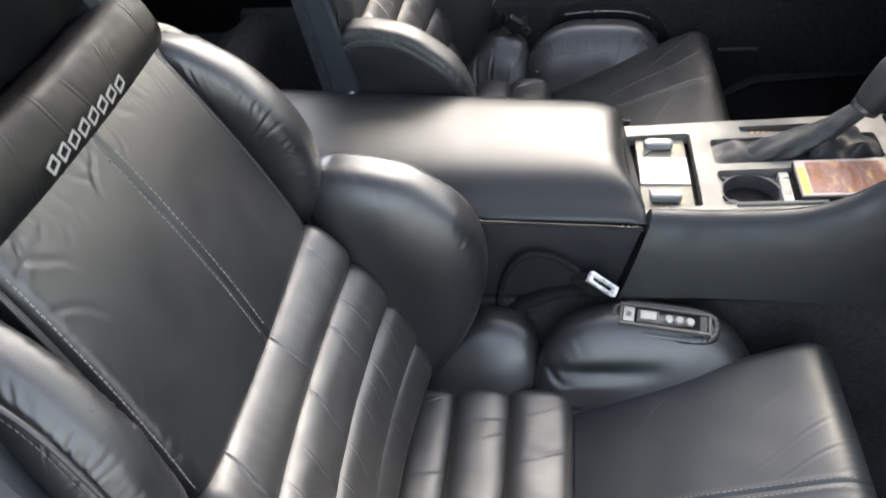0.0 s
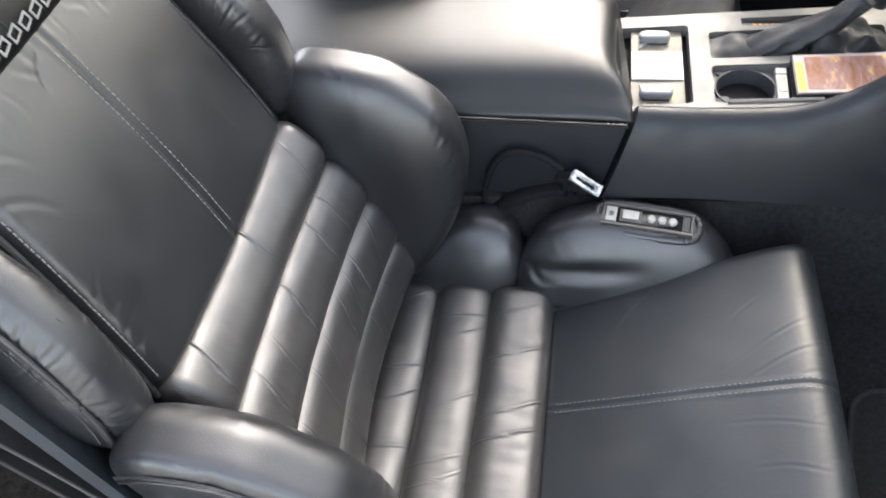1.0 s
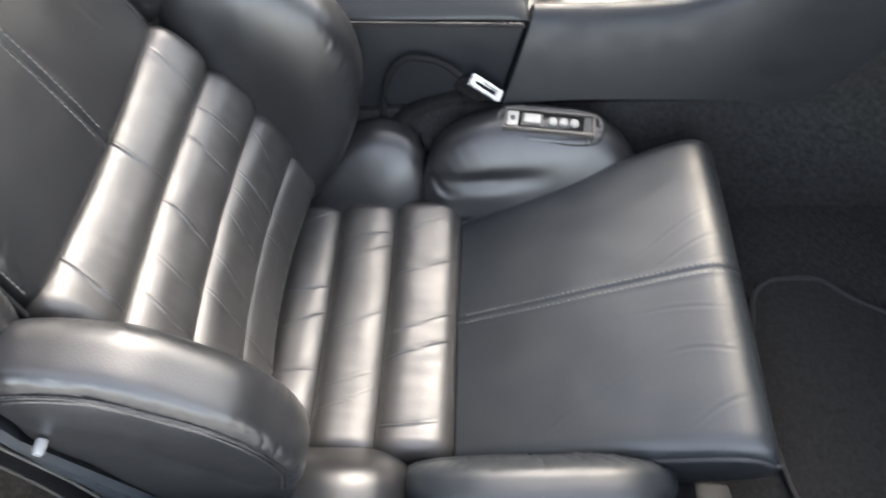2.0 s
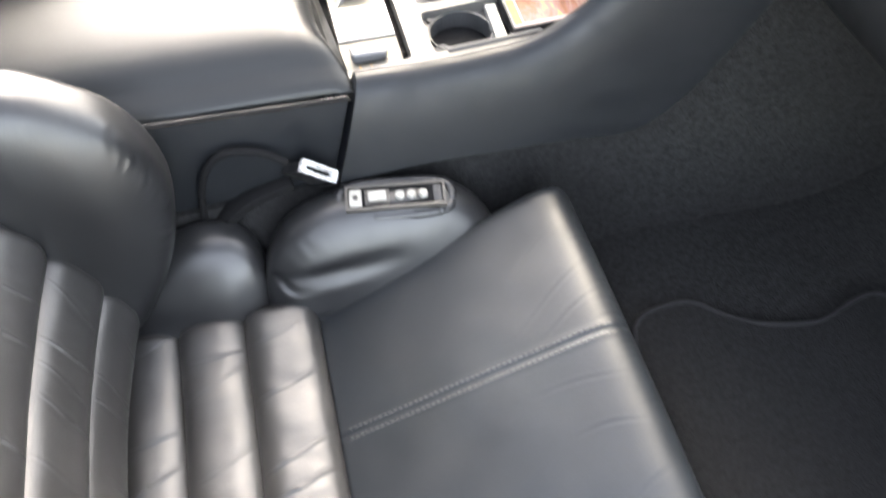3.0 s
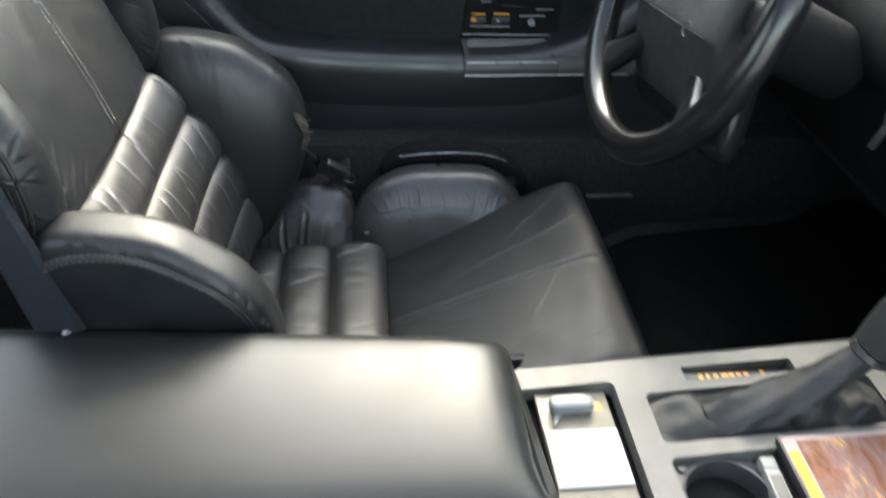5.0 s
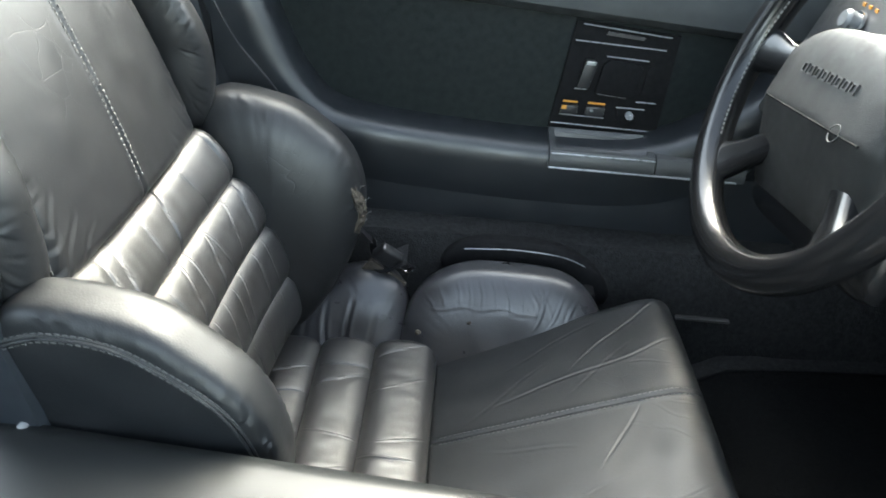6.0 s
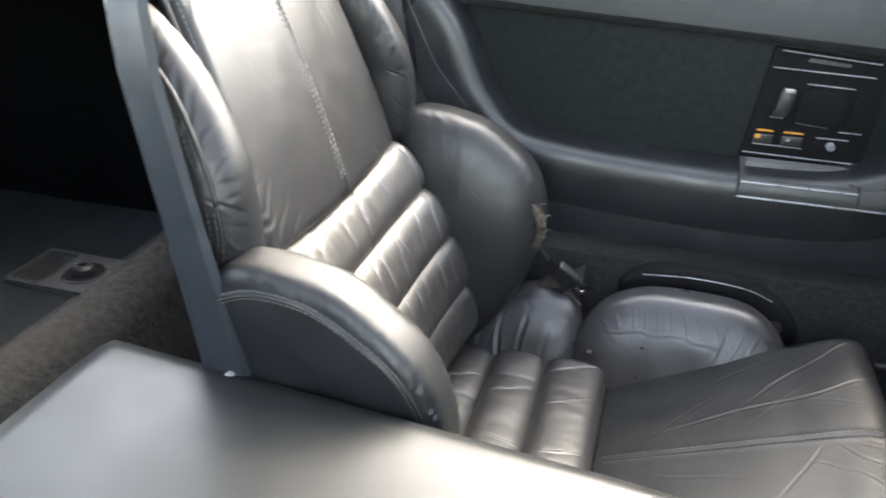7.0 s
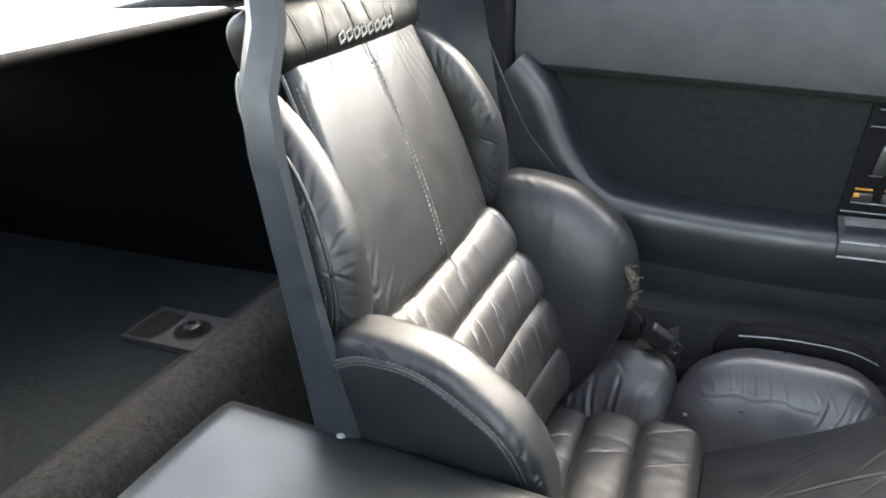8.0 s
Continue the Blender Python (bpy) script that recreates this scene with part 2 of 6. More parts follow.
def loft(rings, caps=True, closed=True):
    bm = bmesh.new()
    vs = [[bm.verts.new(p) for p in r] for r in rings]
    n = len(rings[0])
    for a, b in zip(vs, vs[1:]):
        for i in range(n if closed else n - 1):
            j = (i + 1) % n
            bm.faces.new((a[i], a[j], b[j], b[i]))
    if caps and closed:
        bm.faces.new(vs[0][::-1])
        bm.faces.new(vs[-1])
    return bm


def spline(pts, n, closed=False):
    """Points spaced along a smooth curve through pts."""
    P = [Vector(p) for p in pts]
    m = len(P)
    out = []
    segs = m if closed else m - 1
    for i in range(segs):
        if closed:
            a, b, c, d = P[(i - 1) % m], P[i], P[(i + 1) % m], P[(i + 2) % m]
        else:
            a, b, c, d = P[max(i - 1, 0)], P[i], P[i + 1], P[min(i + 2, m - 1)]
        for k in range(16):
            t = k / 16
            out.append(0.5 * ((2 * b) + (c - a) * t + (2 * a - 5 * b + 4 * c - d) * t * t + (3 * b - a - 3 * c + d) * t ** 3))
    if not closed:
        out.append(P[-1])
    L = [0.0]
    loop = out + [out[0]] if closed else out
    for p, q in zip(loop, loop[1:]):
        L.append(L[-1] + (q - p).length)
    res, j = [], 0
    for k in range(n):
        s = L[-1] * k / (n if closed else n - 1)
        while j < len(L) - 2 and L[j + 1] < s:
            j += 1
        f = (s - L[j]) / max(L[j + 1] - L[j], 1e-9)
        res.append(loop[j].lerp(loop[j + 1], min(f, 1)))
    return res


def tube(path, r, n=8, caps=True, flat=None):
    """A tube along path; r a number or a function of 0..1; flat=(w, h): a rounded strap section."""
    P = [Vector(p) for p in path]
    rings = []
    up = Vector((0, 0, 1))
    for i, p in enumerate(P):
        t = (P[min(i + 1, len(P) - 1)] - P[max(i - 1, 0)]).normalized()
        a = t.cross(up)
        if a.length < 0.2:
            a = t.cross(Vector((0, 1, 0)))
        a.normalize()
        b = a.cross(t).normalized()
        rr = r(i / (len(P) - 1)) if callable(r) else r
        ring = []
        for k in range(n):
            w = 2 * math.pi * k / n
            if flat:
                ring.append(p + a * flat[0] * math.copysign(abs(math.cos(w)) ** 0.4, math.cos(w)) + b * flat[1] * math.copysign(abs(math.sin(w)) ** 0.4, math.sin(w)))
            else:
                ring.append(p + a * rr * math.cos(w) + b * rr * math.sin(w))
        rings.append(ring)
    return loft(rings, caps)


def box(x0, y0, z0, x1, y1, z1, bevel=0.0, segs=2):
    bm = bmesh.new()
    bmesh.ops.create_cube(bm, size=1)
    for v in bm.verts:
        v.co = Vector(((x0 + x1) / 2 + v.co.x * (x1 - x0), (y0 + y1) / 2 + v.co.y * (y1 - y0), (z0 + z1) / 2 + v.co.z * (z1 - z0)))
    if bevel:
        bmesh.ops.bevel(bm, geom=list(bm.edges), offset=bevel, segments=segs, affect="EDGES", profile=0.6)
    return bm


def moved(bm, m):
    bmesh.ops.transform(bm, matrix=m, verts=bm.verts)
    return bm


def merge(*bms):
    out = bmesh.new()
    for b in bms:
        me = bpy.data.meshes.new("scratch")
        b.to_mesh(me)
        b.free()
        out.from_mesh(me)
        bpy.data.meshes.remove(me)
    return out


def prism(outline, h0, h1, to3d, bevel=0.0):
    """A slab from a 2D outline between heights h0 and h1."""
    bm = loft([[to3d(u, v, h0) for u, v in outline], [to3d(u, v, h1) for u, v in outline]])
    if bevel:
        bmesh.ops.bevel(bm, geom=list(bm.edges), offset=bevel, segments=2, affect="EDGES", profile=0.6)
    return bm


def pillow(outline, to3d, top, bottom, power=2.2, n=72, wrinkle=0.0, wscale=30.0, gather=0.0, power_b=0.0, folds=(), rings=34):
    """A stuffed cushion from a smooth closed 2D outline; top and bottom: how far it swells to each side."""
    O = [Vector((p.x, p.y)) for p in spline([(u, v, 0) for u, v in outline], n, closed=True)]
    c = sum(O, Vector((0, 0))) / n
    bm = bmesh.new()

    def layer(sign, h):
        pw = power_b if power_b and sign < 0 else power
        rows = []
        for k in range(rings):
            f = k / rings
            th = f * f * (3 - 2 * f) * math.pi / 2
            s = 1 - math.cos(th) ** (2 / pw)
            k = math.sin(th) ** (2 / pw)
            row = []
            for i, o in enumerate(O):
                q = o.lerp(c, s)
                hh = sign * h * k
                if wrinkle or gather:
                    w = noise.noise(Vector((q.x * wscale, q.y * wscale, sign * 3.1 + h * 70)))
                    ph = i / n * 2 * math.pi
                    ridge = 1.7 * noise.noise(Vector((math.cos(ph) * 15, math.sin(ph) * 15, s * 2.5 + sign + h * 40))) * gather * max(0, 1 - s * 2.4) * min(1, s * 12) * (0.6 + 0.8 * noise.noise(Vector((math.cos(ph) * 1.3, math.sin(ph) * 1.3, h * 90))))
                    hh += sign * (wrinkle * w * min(1, s * 5) + ridge)
                if folds:
                    hh += sign * folds_at(folds, q.x, q.y)
                row.append(to3d(q.x, q.y, hh))
            rows.append(row)
        return rows

    A, B = layer(1, top), layer(-1, bottom)
    va = [[bm.verts.new(p) for p in r] for r in A]
    vb = [va[0]] + [[bm.verts.new(p) for p in r] for r in B[1:]]
    for rows in (va, vb):
        for a, b in zip(rows, rows[1:]):
            for i in range(n):
                j = (i + 1) % n
                bm.faces.new((a[i], a[j], b[j], b[i]))
        bm.faces.new(rows[-1])
    return bm


ROLL_ANGLES = [math.pi * k / 54 for k in range(54)] + [math.pi * (1 + k / 10) for k in range(10)]


def roll(p_of, half, front, back, seed, creases=6, deep=1.0, segs=110, taper=0.12, slant=(-0.35, 0.85)):
    """A stuffed roll across the seat. p_of(s): centre, tangent and outward normal at s from -1 to 1."""
    rnd = random.Random(seed)
    cr = []
    for i in range(creases):
        c0 = -0.88 + 1.76 * (i + rnd.uniform(0.1, 0.9)) / creases
        cr.append((c0, rnd.uniform(0.035, 0.085) * deep, rnd.uniform(*slant), rnd.uniform(1.0, 2.1), rnd.uniform(0.7, 1.5), rnd.uniform(0, 6)))
    ss = set(-1 + 2 * k / segs for k in range(segs + 1))
    for c in cr:
        reach = 0.06 + 0.13 * abs(c[2])
        m = int(reach / 0.0042)
        ss.update(c[0] + 0.0042 * k for k in range(-m, m + 1))
    rings = []
    for s in sorted(q for q in ss if -1 <= q <= 1):
        c, t, nn = p_of(s)
        e = max(0.0, (abs(s) - (1 - taper)) / taper)
        k = math.sqrt(max(0.0, 1 - e * e)) * 0.8 + 0.2
        near = [q for q in cr if abs(s - q[0]) < 0.08 + 0.15 * abs(q[2])]
        ring = []
        for a in ROLL_ANGLES:
            ca, sa = math.cos(a), math.sin(a)
            ca = math.copysign(abs(ca) ** 0.72, ca)
            sa = math.copysign(abs(sa) ** 0.8, sa)
            kk = k
            for c0, dep, sl, a0, aw, ph in near:
                d = s - (c0 + sl * 0.14 * ca + 0.03 * ca * ca + 0.010 * math.sin(1.7 * a + ph))
                if abs(d) < 0.08:
                    reach = math.exp(-((a - a0) / aw) ** 4)
                    kk += dep * reach * (0.75 * math.exp(-(d / 0.0065) ** 2) - 0.30 * math.exp(-((d - 0.012) / 0.006) ** 2) - 0.15 * math.exp(-((d + 0.013) / 0.008) ** 2) - 0.12 * math.exp(-(d / 0.035) ** 2))
            kk += 0.035 * noise.noise(Vector((s * 4, a * 0.8, seed))) + 0.012 * noise.noise(Vector((s * 14, a * 2, seed + 5)))
            h = front if sa > 0 else back
            ring.append(c + t * ca * half * (0.45 + 0.55 * k) + nn * sa * h * kk)
        rings.append(ring)
    return loft(rings)


def stitches(path, normal, spacing=0.006, length=0.0038, width=0.0011, height=0.0006):
    """Thread dashes along a path."""
    P = [Vector(p) for p in path]
    total = sum((b - a).length for a, b in zip(P, P[1:]))
    Q = spline(P, max(3, int(total / spacing)))
    verts, faces = [], []
    for i, p in enumerate(Q[:-1]):
        t = (Q[i + 1] - p).normalized()
        nv = normal(p) if callable(normal) else Vector(normal)
        s = t.cross(nv).normalized() * width / 2
        e = t * length / 2
        b = len(verts)
        up = nv * height
        for q in (p - e - s, p + e - s, p + e + s, p - e + s):
            verts.append(q)
        for q in (p - e * 0.7 - s * 0.6 + up, p + e * 0.7 - s * 0.6 + up, p + e * 0.7 + s * 0.6 + up, p - e * 0.7 + s * 0.6 + up):
            verts.append(q)
        faces += [(b + 4, b + 5, b + 6, b + 7), (b, b + 1, b + 5, b + 4), (b + 1, b + 2, b + 6, b + 5), (b + 2, b + 3, b + 7, b + 6), (b + 3, b, b + 4, b + 7)]
    bm = bmesh.new()
    vs = [bm.verts.new(v) for v in verts]
    for f in faces:
        bm.faces.new([vs[i] for i in f])
    return bm


def folds_at(folds, x, y):
    """Height of leather folds at a place; each fold is a line with a depth and a width."""
    h = 0.0
    for x0, y0, x1, y1, dep, wid in folds:
        dx, dy = x1 - x0, y1 - y0
        L2 = dx * dx + dy * dy
        if abs(x - (x0 + x1) / 2) > abs(dx) * 0.6 + 0.03 or abs(y - (y0 + y1) / 2) > abs(dy) * 0.6 + 0.03:
            continue
        f = ((x - x0) * dx + (y - y0) * dy) / L2
        if f < -0.1 or f > 1.1:
            continue
        d = ((x - x0) * dy - (y - y0) * dx) / math.sqrt(L2) + wid * 1.2 * math.sin(f * 5 + dep * 4000)
        if abs(d) > wid * 5:
            continue
        t = math.sin(math.pi * min(max((f + 0.1) / 1.2, 0), 1)) ** 0.7
        h += dep * t * (0.7 * math.exp(-((d - 1.7 * wid) / wid) ** 2) + 0.35 * math.exp(-((d + 1.9 * wid) / wid) ** 2) - math.exp(-(d / wid) ** 2))
    return h


def lerp_list(table, x):
    for (x0, *a), (x1, *b) in zip(table, table[1:]):
        if x <= x1:
            f = min(max((x - x0) / (x1 - x0), 0), 1)
            return [p + (q - p) * f for p, q in zip(a, b)]
    return list(table[-1][1:])


# ---- the cabin shell ----
def flat_yz(x):
    return lambda u, v, h: Vector((x + h, u, v))


def flat_xz(y, side=1):
    return lambda u, v, h: Vector((u, y + side * h, v))


def strip(profile, y0, y1, name, material, label="", thick=0.03, n=40, kind="structure", category="", bumps=0.0):
    """A carpeted or moulded sheet: an xz profile swept in y, with thickness."""
    P = spline([(x, 0, z) for x, z in profile], n)
    bm = bmesh.new()
    ys = [y0 + (y1 - y0) * k / 24 for k in range(25)]
    top = []
    for y in ys:
        top.append([bm.verts.new((p.x, y, p.z + bumps * noise.noise(Vector((p.x * 9, y * 9, p.z * 9))))) for p in P])
    bot = [[bm.verts.new((v.co.x, v.co.y, v.co.z - thick)) for v in r] for r in top]
    for a, b in zip(top, top[1:]):
        for i in range(n - 1):
            bm.faces.new((a[i], a[i + 1], b[i + 1], b[i]))
    for a, b in zip(bot, bot[1:]):
        for i in range(n - 1):
            bm.faces.new((a[i], b[i], b[i + 1], a[i + 1]))
    ob = link(name, bm, material)
    return tagged(ob, label, category, kind=kind)


# floor with the toe board rising at the front
strip([(-0.36, 0.0), (0.3, 0.0), (0.48, 0.03), (0.58, 0.082), (0.68, 0.088), (0.86, 0.10), (0.98, 0.16), (1.12, 0.36), (1.2, 0.6)], -0.72, 0.72, "floor", CARPET,
      "charcoal carpeted cabin floor with rising toe board", category="floor", bumps=0.004)
# carpeted riser and load floor behind the seats
strip([(-0.30, 0.0), (-0.35, 0.04), (-0.395, 0.14), (-0.420, 0.205), (-0.450, 0.232), (-0.485, 0.230), (-0.515, 0.205), (-0.545, 0.185), (-0.58, 0.172)], -0.72, 0.72,
      "floor_riser", CARPET_GREY, "grey looped carpet over the rounded riser behind the seats", category="floor", bumps=0.003)
strip([(-0.535, 0.178), (-0.60, 0.180), (-0.9, 0.180), (-1.36, 0.18)], -0.72, 0.72,
      "floor_cargo", CARPET_LOAD, "dark blue-black carpeted load floor behind the seats", category="floor", bumps=0.003)


def tunnel():
    rings = []
    for x, w, z in ((-0.46, 0.17, 0.16), (-0.3, 0.165, 0.19), (0.2, 0.155, 0.215), (0.45, 0.155, 0.218), (0.58, 0.158, 0.222), (0.63, 0.158, 0.255), (0.68, 0.158, 0.325), (0.74, 0.160, 0.42), (0.82, 0.165, 0.44), (0.95, 0.17, 0.45), (1.18, 0.18, 0.46)):
        ring = [(x, -w - 0.07, -0.01), (x, -w - 0.035, 0.03), (x, -w + 0.005, z * 0.72), (x, -w + 0.03, z), (x, 0, z + 0.005), (x, w - 0.03, z), (x, w - 0.005, z * 0.72), (x, w + 0.035, 0.03), (x, w + 0.07, -0.01)]
        rings.append([Vector(p) for p in ring])
    tagged(link("floor_tunnel", loft(rings), CARPET), "charcoal carpeted transmission tunnel under the console", "floor", kind="structure")


tunnel()


def sill(side, name, y0, y1, label):
    prof = [(y0, 0.0), (y0 + 0.01, 0.10), (y0 + 0.02, 0.20), (y0 + 0.035, 0.235), (y1 - 0.02, 0.245), (y1, 0.22), (y1, 0.0)]
    rings = [[Vector((x, side * y, z)) for y, z in prof] for x in (-0.5, -0.2, 0.2, 0.6, 1.15)]
    tagged(link(name, loft(rings), CARPET), label, "sill", kind="structure")


sill(1, "trim_sill_driver", 0.635, 0.76, "charcoal carpeted door sill beside the driver seat")
sill(-1, "trim_sill_passenger", 0.655, 0.78, "charcoal carpeted door sill under the open door")
# ribbed tread plate on the passenger sill
tread = thing("sill_plate", (0, 0, 0), "grey ribbed sill tread plate on the door sill", "sill plate")
part("plate", box(-0.50, -0.755, 0.236, 0.45, -0.690, 0.252, 0.003), SHELL, tread)
for k in range(4):
    part("rib", tube([(-0.49, -0.742 + 0.014 * k, 0.252), (0.44, -0.742 + 0.014 * k, 0.252)], 0.003, 6), EDGE, tread)


def wall(name, bm, material, label, category="wall"):
    return tagged(link(name, bm, material), label, category, kind="structure")


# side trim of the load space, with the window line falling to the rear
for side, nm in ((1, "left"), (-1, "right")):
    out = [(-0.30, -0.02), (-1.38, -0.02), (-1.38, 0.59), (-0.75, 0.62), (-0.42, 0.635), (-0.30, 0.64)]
    # near-black velour puts the load space's shade into the wall colour
    wall("wall_cargo_" + nm, prism(out, 0.0, 0.05, flat_xz(0.69 * side, side), 0.006), HEAD_CLOTH, "carpeted load-space side trim, coloured near-black for shade")
wall("wall_rear", prism([(-0.74, -0.02), (0.74, -0.02), (0.74, 0.50), (-0.74, 0.50)], 0.0, 0.05, flat_yz(-1.43), 0.006), CARPET, "black carpeted rear wall of the load space")
wall("wall_front", prism([(-0.78, -0.02), (0.78, -0.02), (0.78, 0.66), (-0.78, 0.66)], 0.0, 0.05, flat_yz(1.2), 0.006), BLACK_MATT, "black firewall behind the dashboard")
# ground out of view, acting as a reflector for the cabin
tagged(link("ground", box(-40, -40, -0.3, 40, 40, -0.22), GROUND), "pale unseen ground under the car that bounces light inside", "ground", kind="structure")


def car_shell():
    t = thing("car", (0, 0, -0.2), "white car body shell round the cabin, unseen roof panel dimming the sky", "car")
    # rear deck frame round the hatch glass
    rim = spline([(-0.34, 0.735, 0.89), (-0.75, 0.735, 0.825), (-1.1, 0.735, 0.76), (-1.42, 0.72, 0.71)], 20)
    part("hatch_frame", tube([p + Vector((0, 0.02, 0)) for p in rim], 0.022, 10), BLACK_MATT, t)
    part("hatch_frame", tube([Vector((p.x, -p.y - 0.02, p.z)) for p in rim], 0.022, 10), BLACK_MATT, t)
    for s in (1, -1):
        fen = [(-2.0, 0.0), (-0.55, 0.0), (-0.55, 0.70), (-0.8, 0.74), (-1.1, 0.72), (-1.7, 0.66), (-2.0, 0.6)]
        part("rear_fender", prism(fen, 0.0, 0.06, flat_xz(0.86 * s, s), 0.02), BODY, t)
        part("deck_side", prism([(-0.5, 0.762), (-2.0, 0.762), (-2.0, 0.93), (-0.5, 0.93)], 0, 0.03, lambda u, v, h, s=s: Vector((u, s * v, 0.775 + 0.06 * u * 0.8 + h)), 0.008), BODY, t)
        front = [(0.95, 0.0), (2.4, 0.0), (2.4, 0.55), (1.8, 0.70), (0.95, 0.80)]
        part("front_fender", prism(front, 0.0, 0.06, flat_xz(0.86 * s, s), 0.02), BODY, t)
    part("bonnet", prism([(1.22, 0.86), (2.4, 0.66), (2.4, 0.62), (1.22, 0.82)], -0.8, 0.8, flat_xz(0.0)), BODY, t)
    part("tail", box(-2.05, -0.9, 0.0, -1.95, 0.9, 0.6, 0.02), BODY, t)
    part("floor_pan", box(-2.0, -0.82, 0.02, 2.2, 0.82, 0.16, 0.01), BLACK_MATT, t)
    # windscreen pillars and header, halo bar behind the seats
    for s in (1, -1):
        part("windscreen_pillar", tube(spline([(1.1, 0.72 * s, 0.82), (0.8, 0.68 * s, 1.0), (0.52, 0.62 * s, 1.17)], 12), 0.028, 10), BLACK_MATT, t)
        part("door_pillar", tube(spline([(-0.26, 0.74 * s, 0.2), (-0.25, 0.735 * s, 0.6), (-0.26, 0.71 * s, 0.85), (-0.32, 0.60 * s, 1.16)], 14), 0.035, 10), BLACK_MATT, t)
    pane = []
    for y, lift in ((-0.64, 0.0), (-0.35, 0.02), (0, 0.028), (0.35, 0.02), (0.64, 0.0)):
        pane.append([Vector((x, y * w, z + lift)) for x, z, w in ((1.09, 0.835, 1.1), (0.8, 1.01, 1.04), (0.53, 1.175, 0.96), (0.527, 1.180, 0.96), (0.8, 1.016, 1.04), (1.09, 0.841, 1.1))])
    # pane out of view, added with a tint that dims the sky ahead
    part("windscreen", loft(pane), SCREEN_GLASS, t, "raked tinted windscreen")
    part("windscreen_header", tube([(0.52, -0.62, 1.17), (0.52, 0.62, 1.17)], 0.03, 10), BLACK_MATT, t)
    for s in (1, -1):
        part("pillar_trim", box(-0.31, min(0.705 * s, 0.76 * s), 0.20, -0.148, max(0.705 * s, 0.76 * s), 1.0, 0.012), BLACK_MATT, t)
        part("kick_panel", box(0.78, min(0.72 * s, 0.76 * s), 0.2, 1.25, max(0.72 * s, 0.76 * s), 0.86, 0.006), BLACK_MATT, t)
    part("halo_bar", tube([(-0.32, -0.60, 1.16), (-0.32, 0.60, 1.16)], 0.04, 10), BLACK_MATT, t)
    rings = []
    for y, z in ((-0.66, 1.02), (-0.60, 1.10), (-0.4, 1.155), (0, 1.175), (0.4, 1.155), (0.60, 1.10), (0.66, 1.02)):
        rings.append([Vector((x, y, z + dz)) for x, dz in ((-0.24, 0.0), (-0.29, -0.02), (-0.42, -0.02), (-0.46, -0.03), (-0.46, 0.0), (-0.41, 0.03), (-0.26, 0.03))])
    roof = [[Vector((x, y, z + dz)) for x, dz in ((-0.19, 0.02), (0.15, 0.03), (0.50, 0.005), (0.50, 0.03), (0.15, 0.055), (-0.19, 0.045))] for y, z in ((-0.60, 1.10), (-0.4, 1.155), (0, 1.175), (0.4, 1.155), (0.60, 1.10))]
    # panel out of view, added to filter the sky above the seats
    part("roof_dimmer", loft(roof), ROOF_DIMMER, t, "unseen tinted roof panel that dims the sky overhead")
    # rails out of view, added to give dark reflections on leather and lid
    part("added_roof_frame", tube([(-0.17, -0.57, 1.115), (-0.17, -0.4, 1.158), (-0.17, 0, 1.178), (-0.17, 0.4, 1.158), (-0.17, 0.57, 1.115)], 0.05, 12, flat=(0.055, 0.014)), BLACK_MATT, t, "unseen black frame added to darken overhead reflections")
    for s in (1, -1):
        part("added_roof_frame", tube([(-0.20, 0.585 * s, 1.105), (0.15, 0.585 * s, 1.115), (0.50, 0.585 * s, 1.10)], 0.05, 12, flat=(0.020, 0.014)), BLACK_MATT, t)
    part("halo_lining", loft(rings), LINING, t, "charcoal lined roof halo behind the seats")
    part("rear_lamp", pillow([(-0.015, -0.006), (0.015, -0.006), (0.015, 0.006), (-0.015, 0.006)], lambda u, v, h: Vector((-1.20 + u, 0.688 - h, 0.262 + v)), 0.006, 0.004, n=24), RED, t, "small red courtesy lamp")
    return t


car_shell()
cov = thing("cargo_cover", (0, 0, 0), "pale cover stretched over the load space behind the seats", "cargo cover")
part("fabric", prism([(-0.60, 0.634), (-0.98, 0.622), (-1.37, 0.60), (-1.37, 0.595), (-0.98, 0.616), (-0.60, 0.628)], -0.70, 0.70, lambda u, v, h: Vector((u, h, v))), COVER_PALE, cov)
part("front_rail", tube([(-0.597, -0.70, 0.626), (-0.597, 0.70, 0.626)], 0.008, 10), BLACK_MATT, cov)


# ---- seats ----
# side outlines are in metres from the seat's own origin: x forwards, z up from the floor
BACK_EDGE = [(-0.094, 0.405), (-0.053, 0.350), (-0.018, 0.291), (0.006, 0.225), (0.018, 0.160)]
INSERT = [(0.416, -0.079), (0.46, -0.090), (0.51, -0.1055), (0.56, -0.1235), (0.61, -0.1435), (0.66, -0.1655)]
W = 0.168


THIGH = [(p.x, p.z) for p in spline([(x, 0, z) for x, z in ((0.205, 0.116), (0.22, 0.124), (0.26, 0.142), (0.30, 0.159), (0.34, 0.177), (0.38, 0.1945), (0.42, 0.2113), (0.445, 0.2218), (0.463, 0.2282), (0.477, 0.2302), (0.489, 0.2275), (0.498, 0.2200), (0.504, 0.208), (0.507, 0.199))], 120)]


def thigh_z(x):
    return lerp_list(THIGH, x)[0]


BACK_LINE = [(p.x, p.z) for p in spline([(z, 0, x) for z, x in [(0.39, -0.0765)] + INSERT], 160)]


def insert_x(z):
    return lerp_list(BACK_LINE, z)[0]


def insert_w(z):
    return 0.163 - 0.030 * (z - 0.42) / 0.23


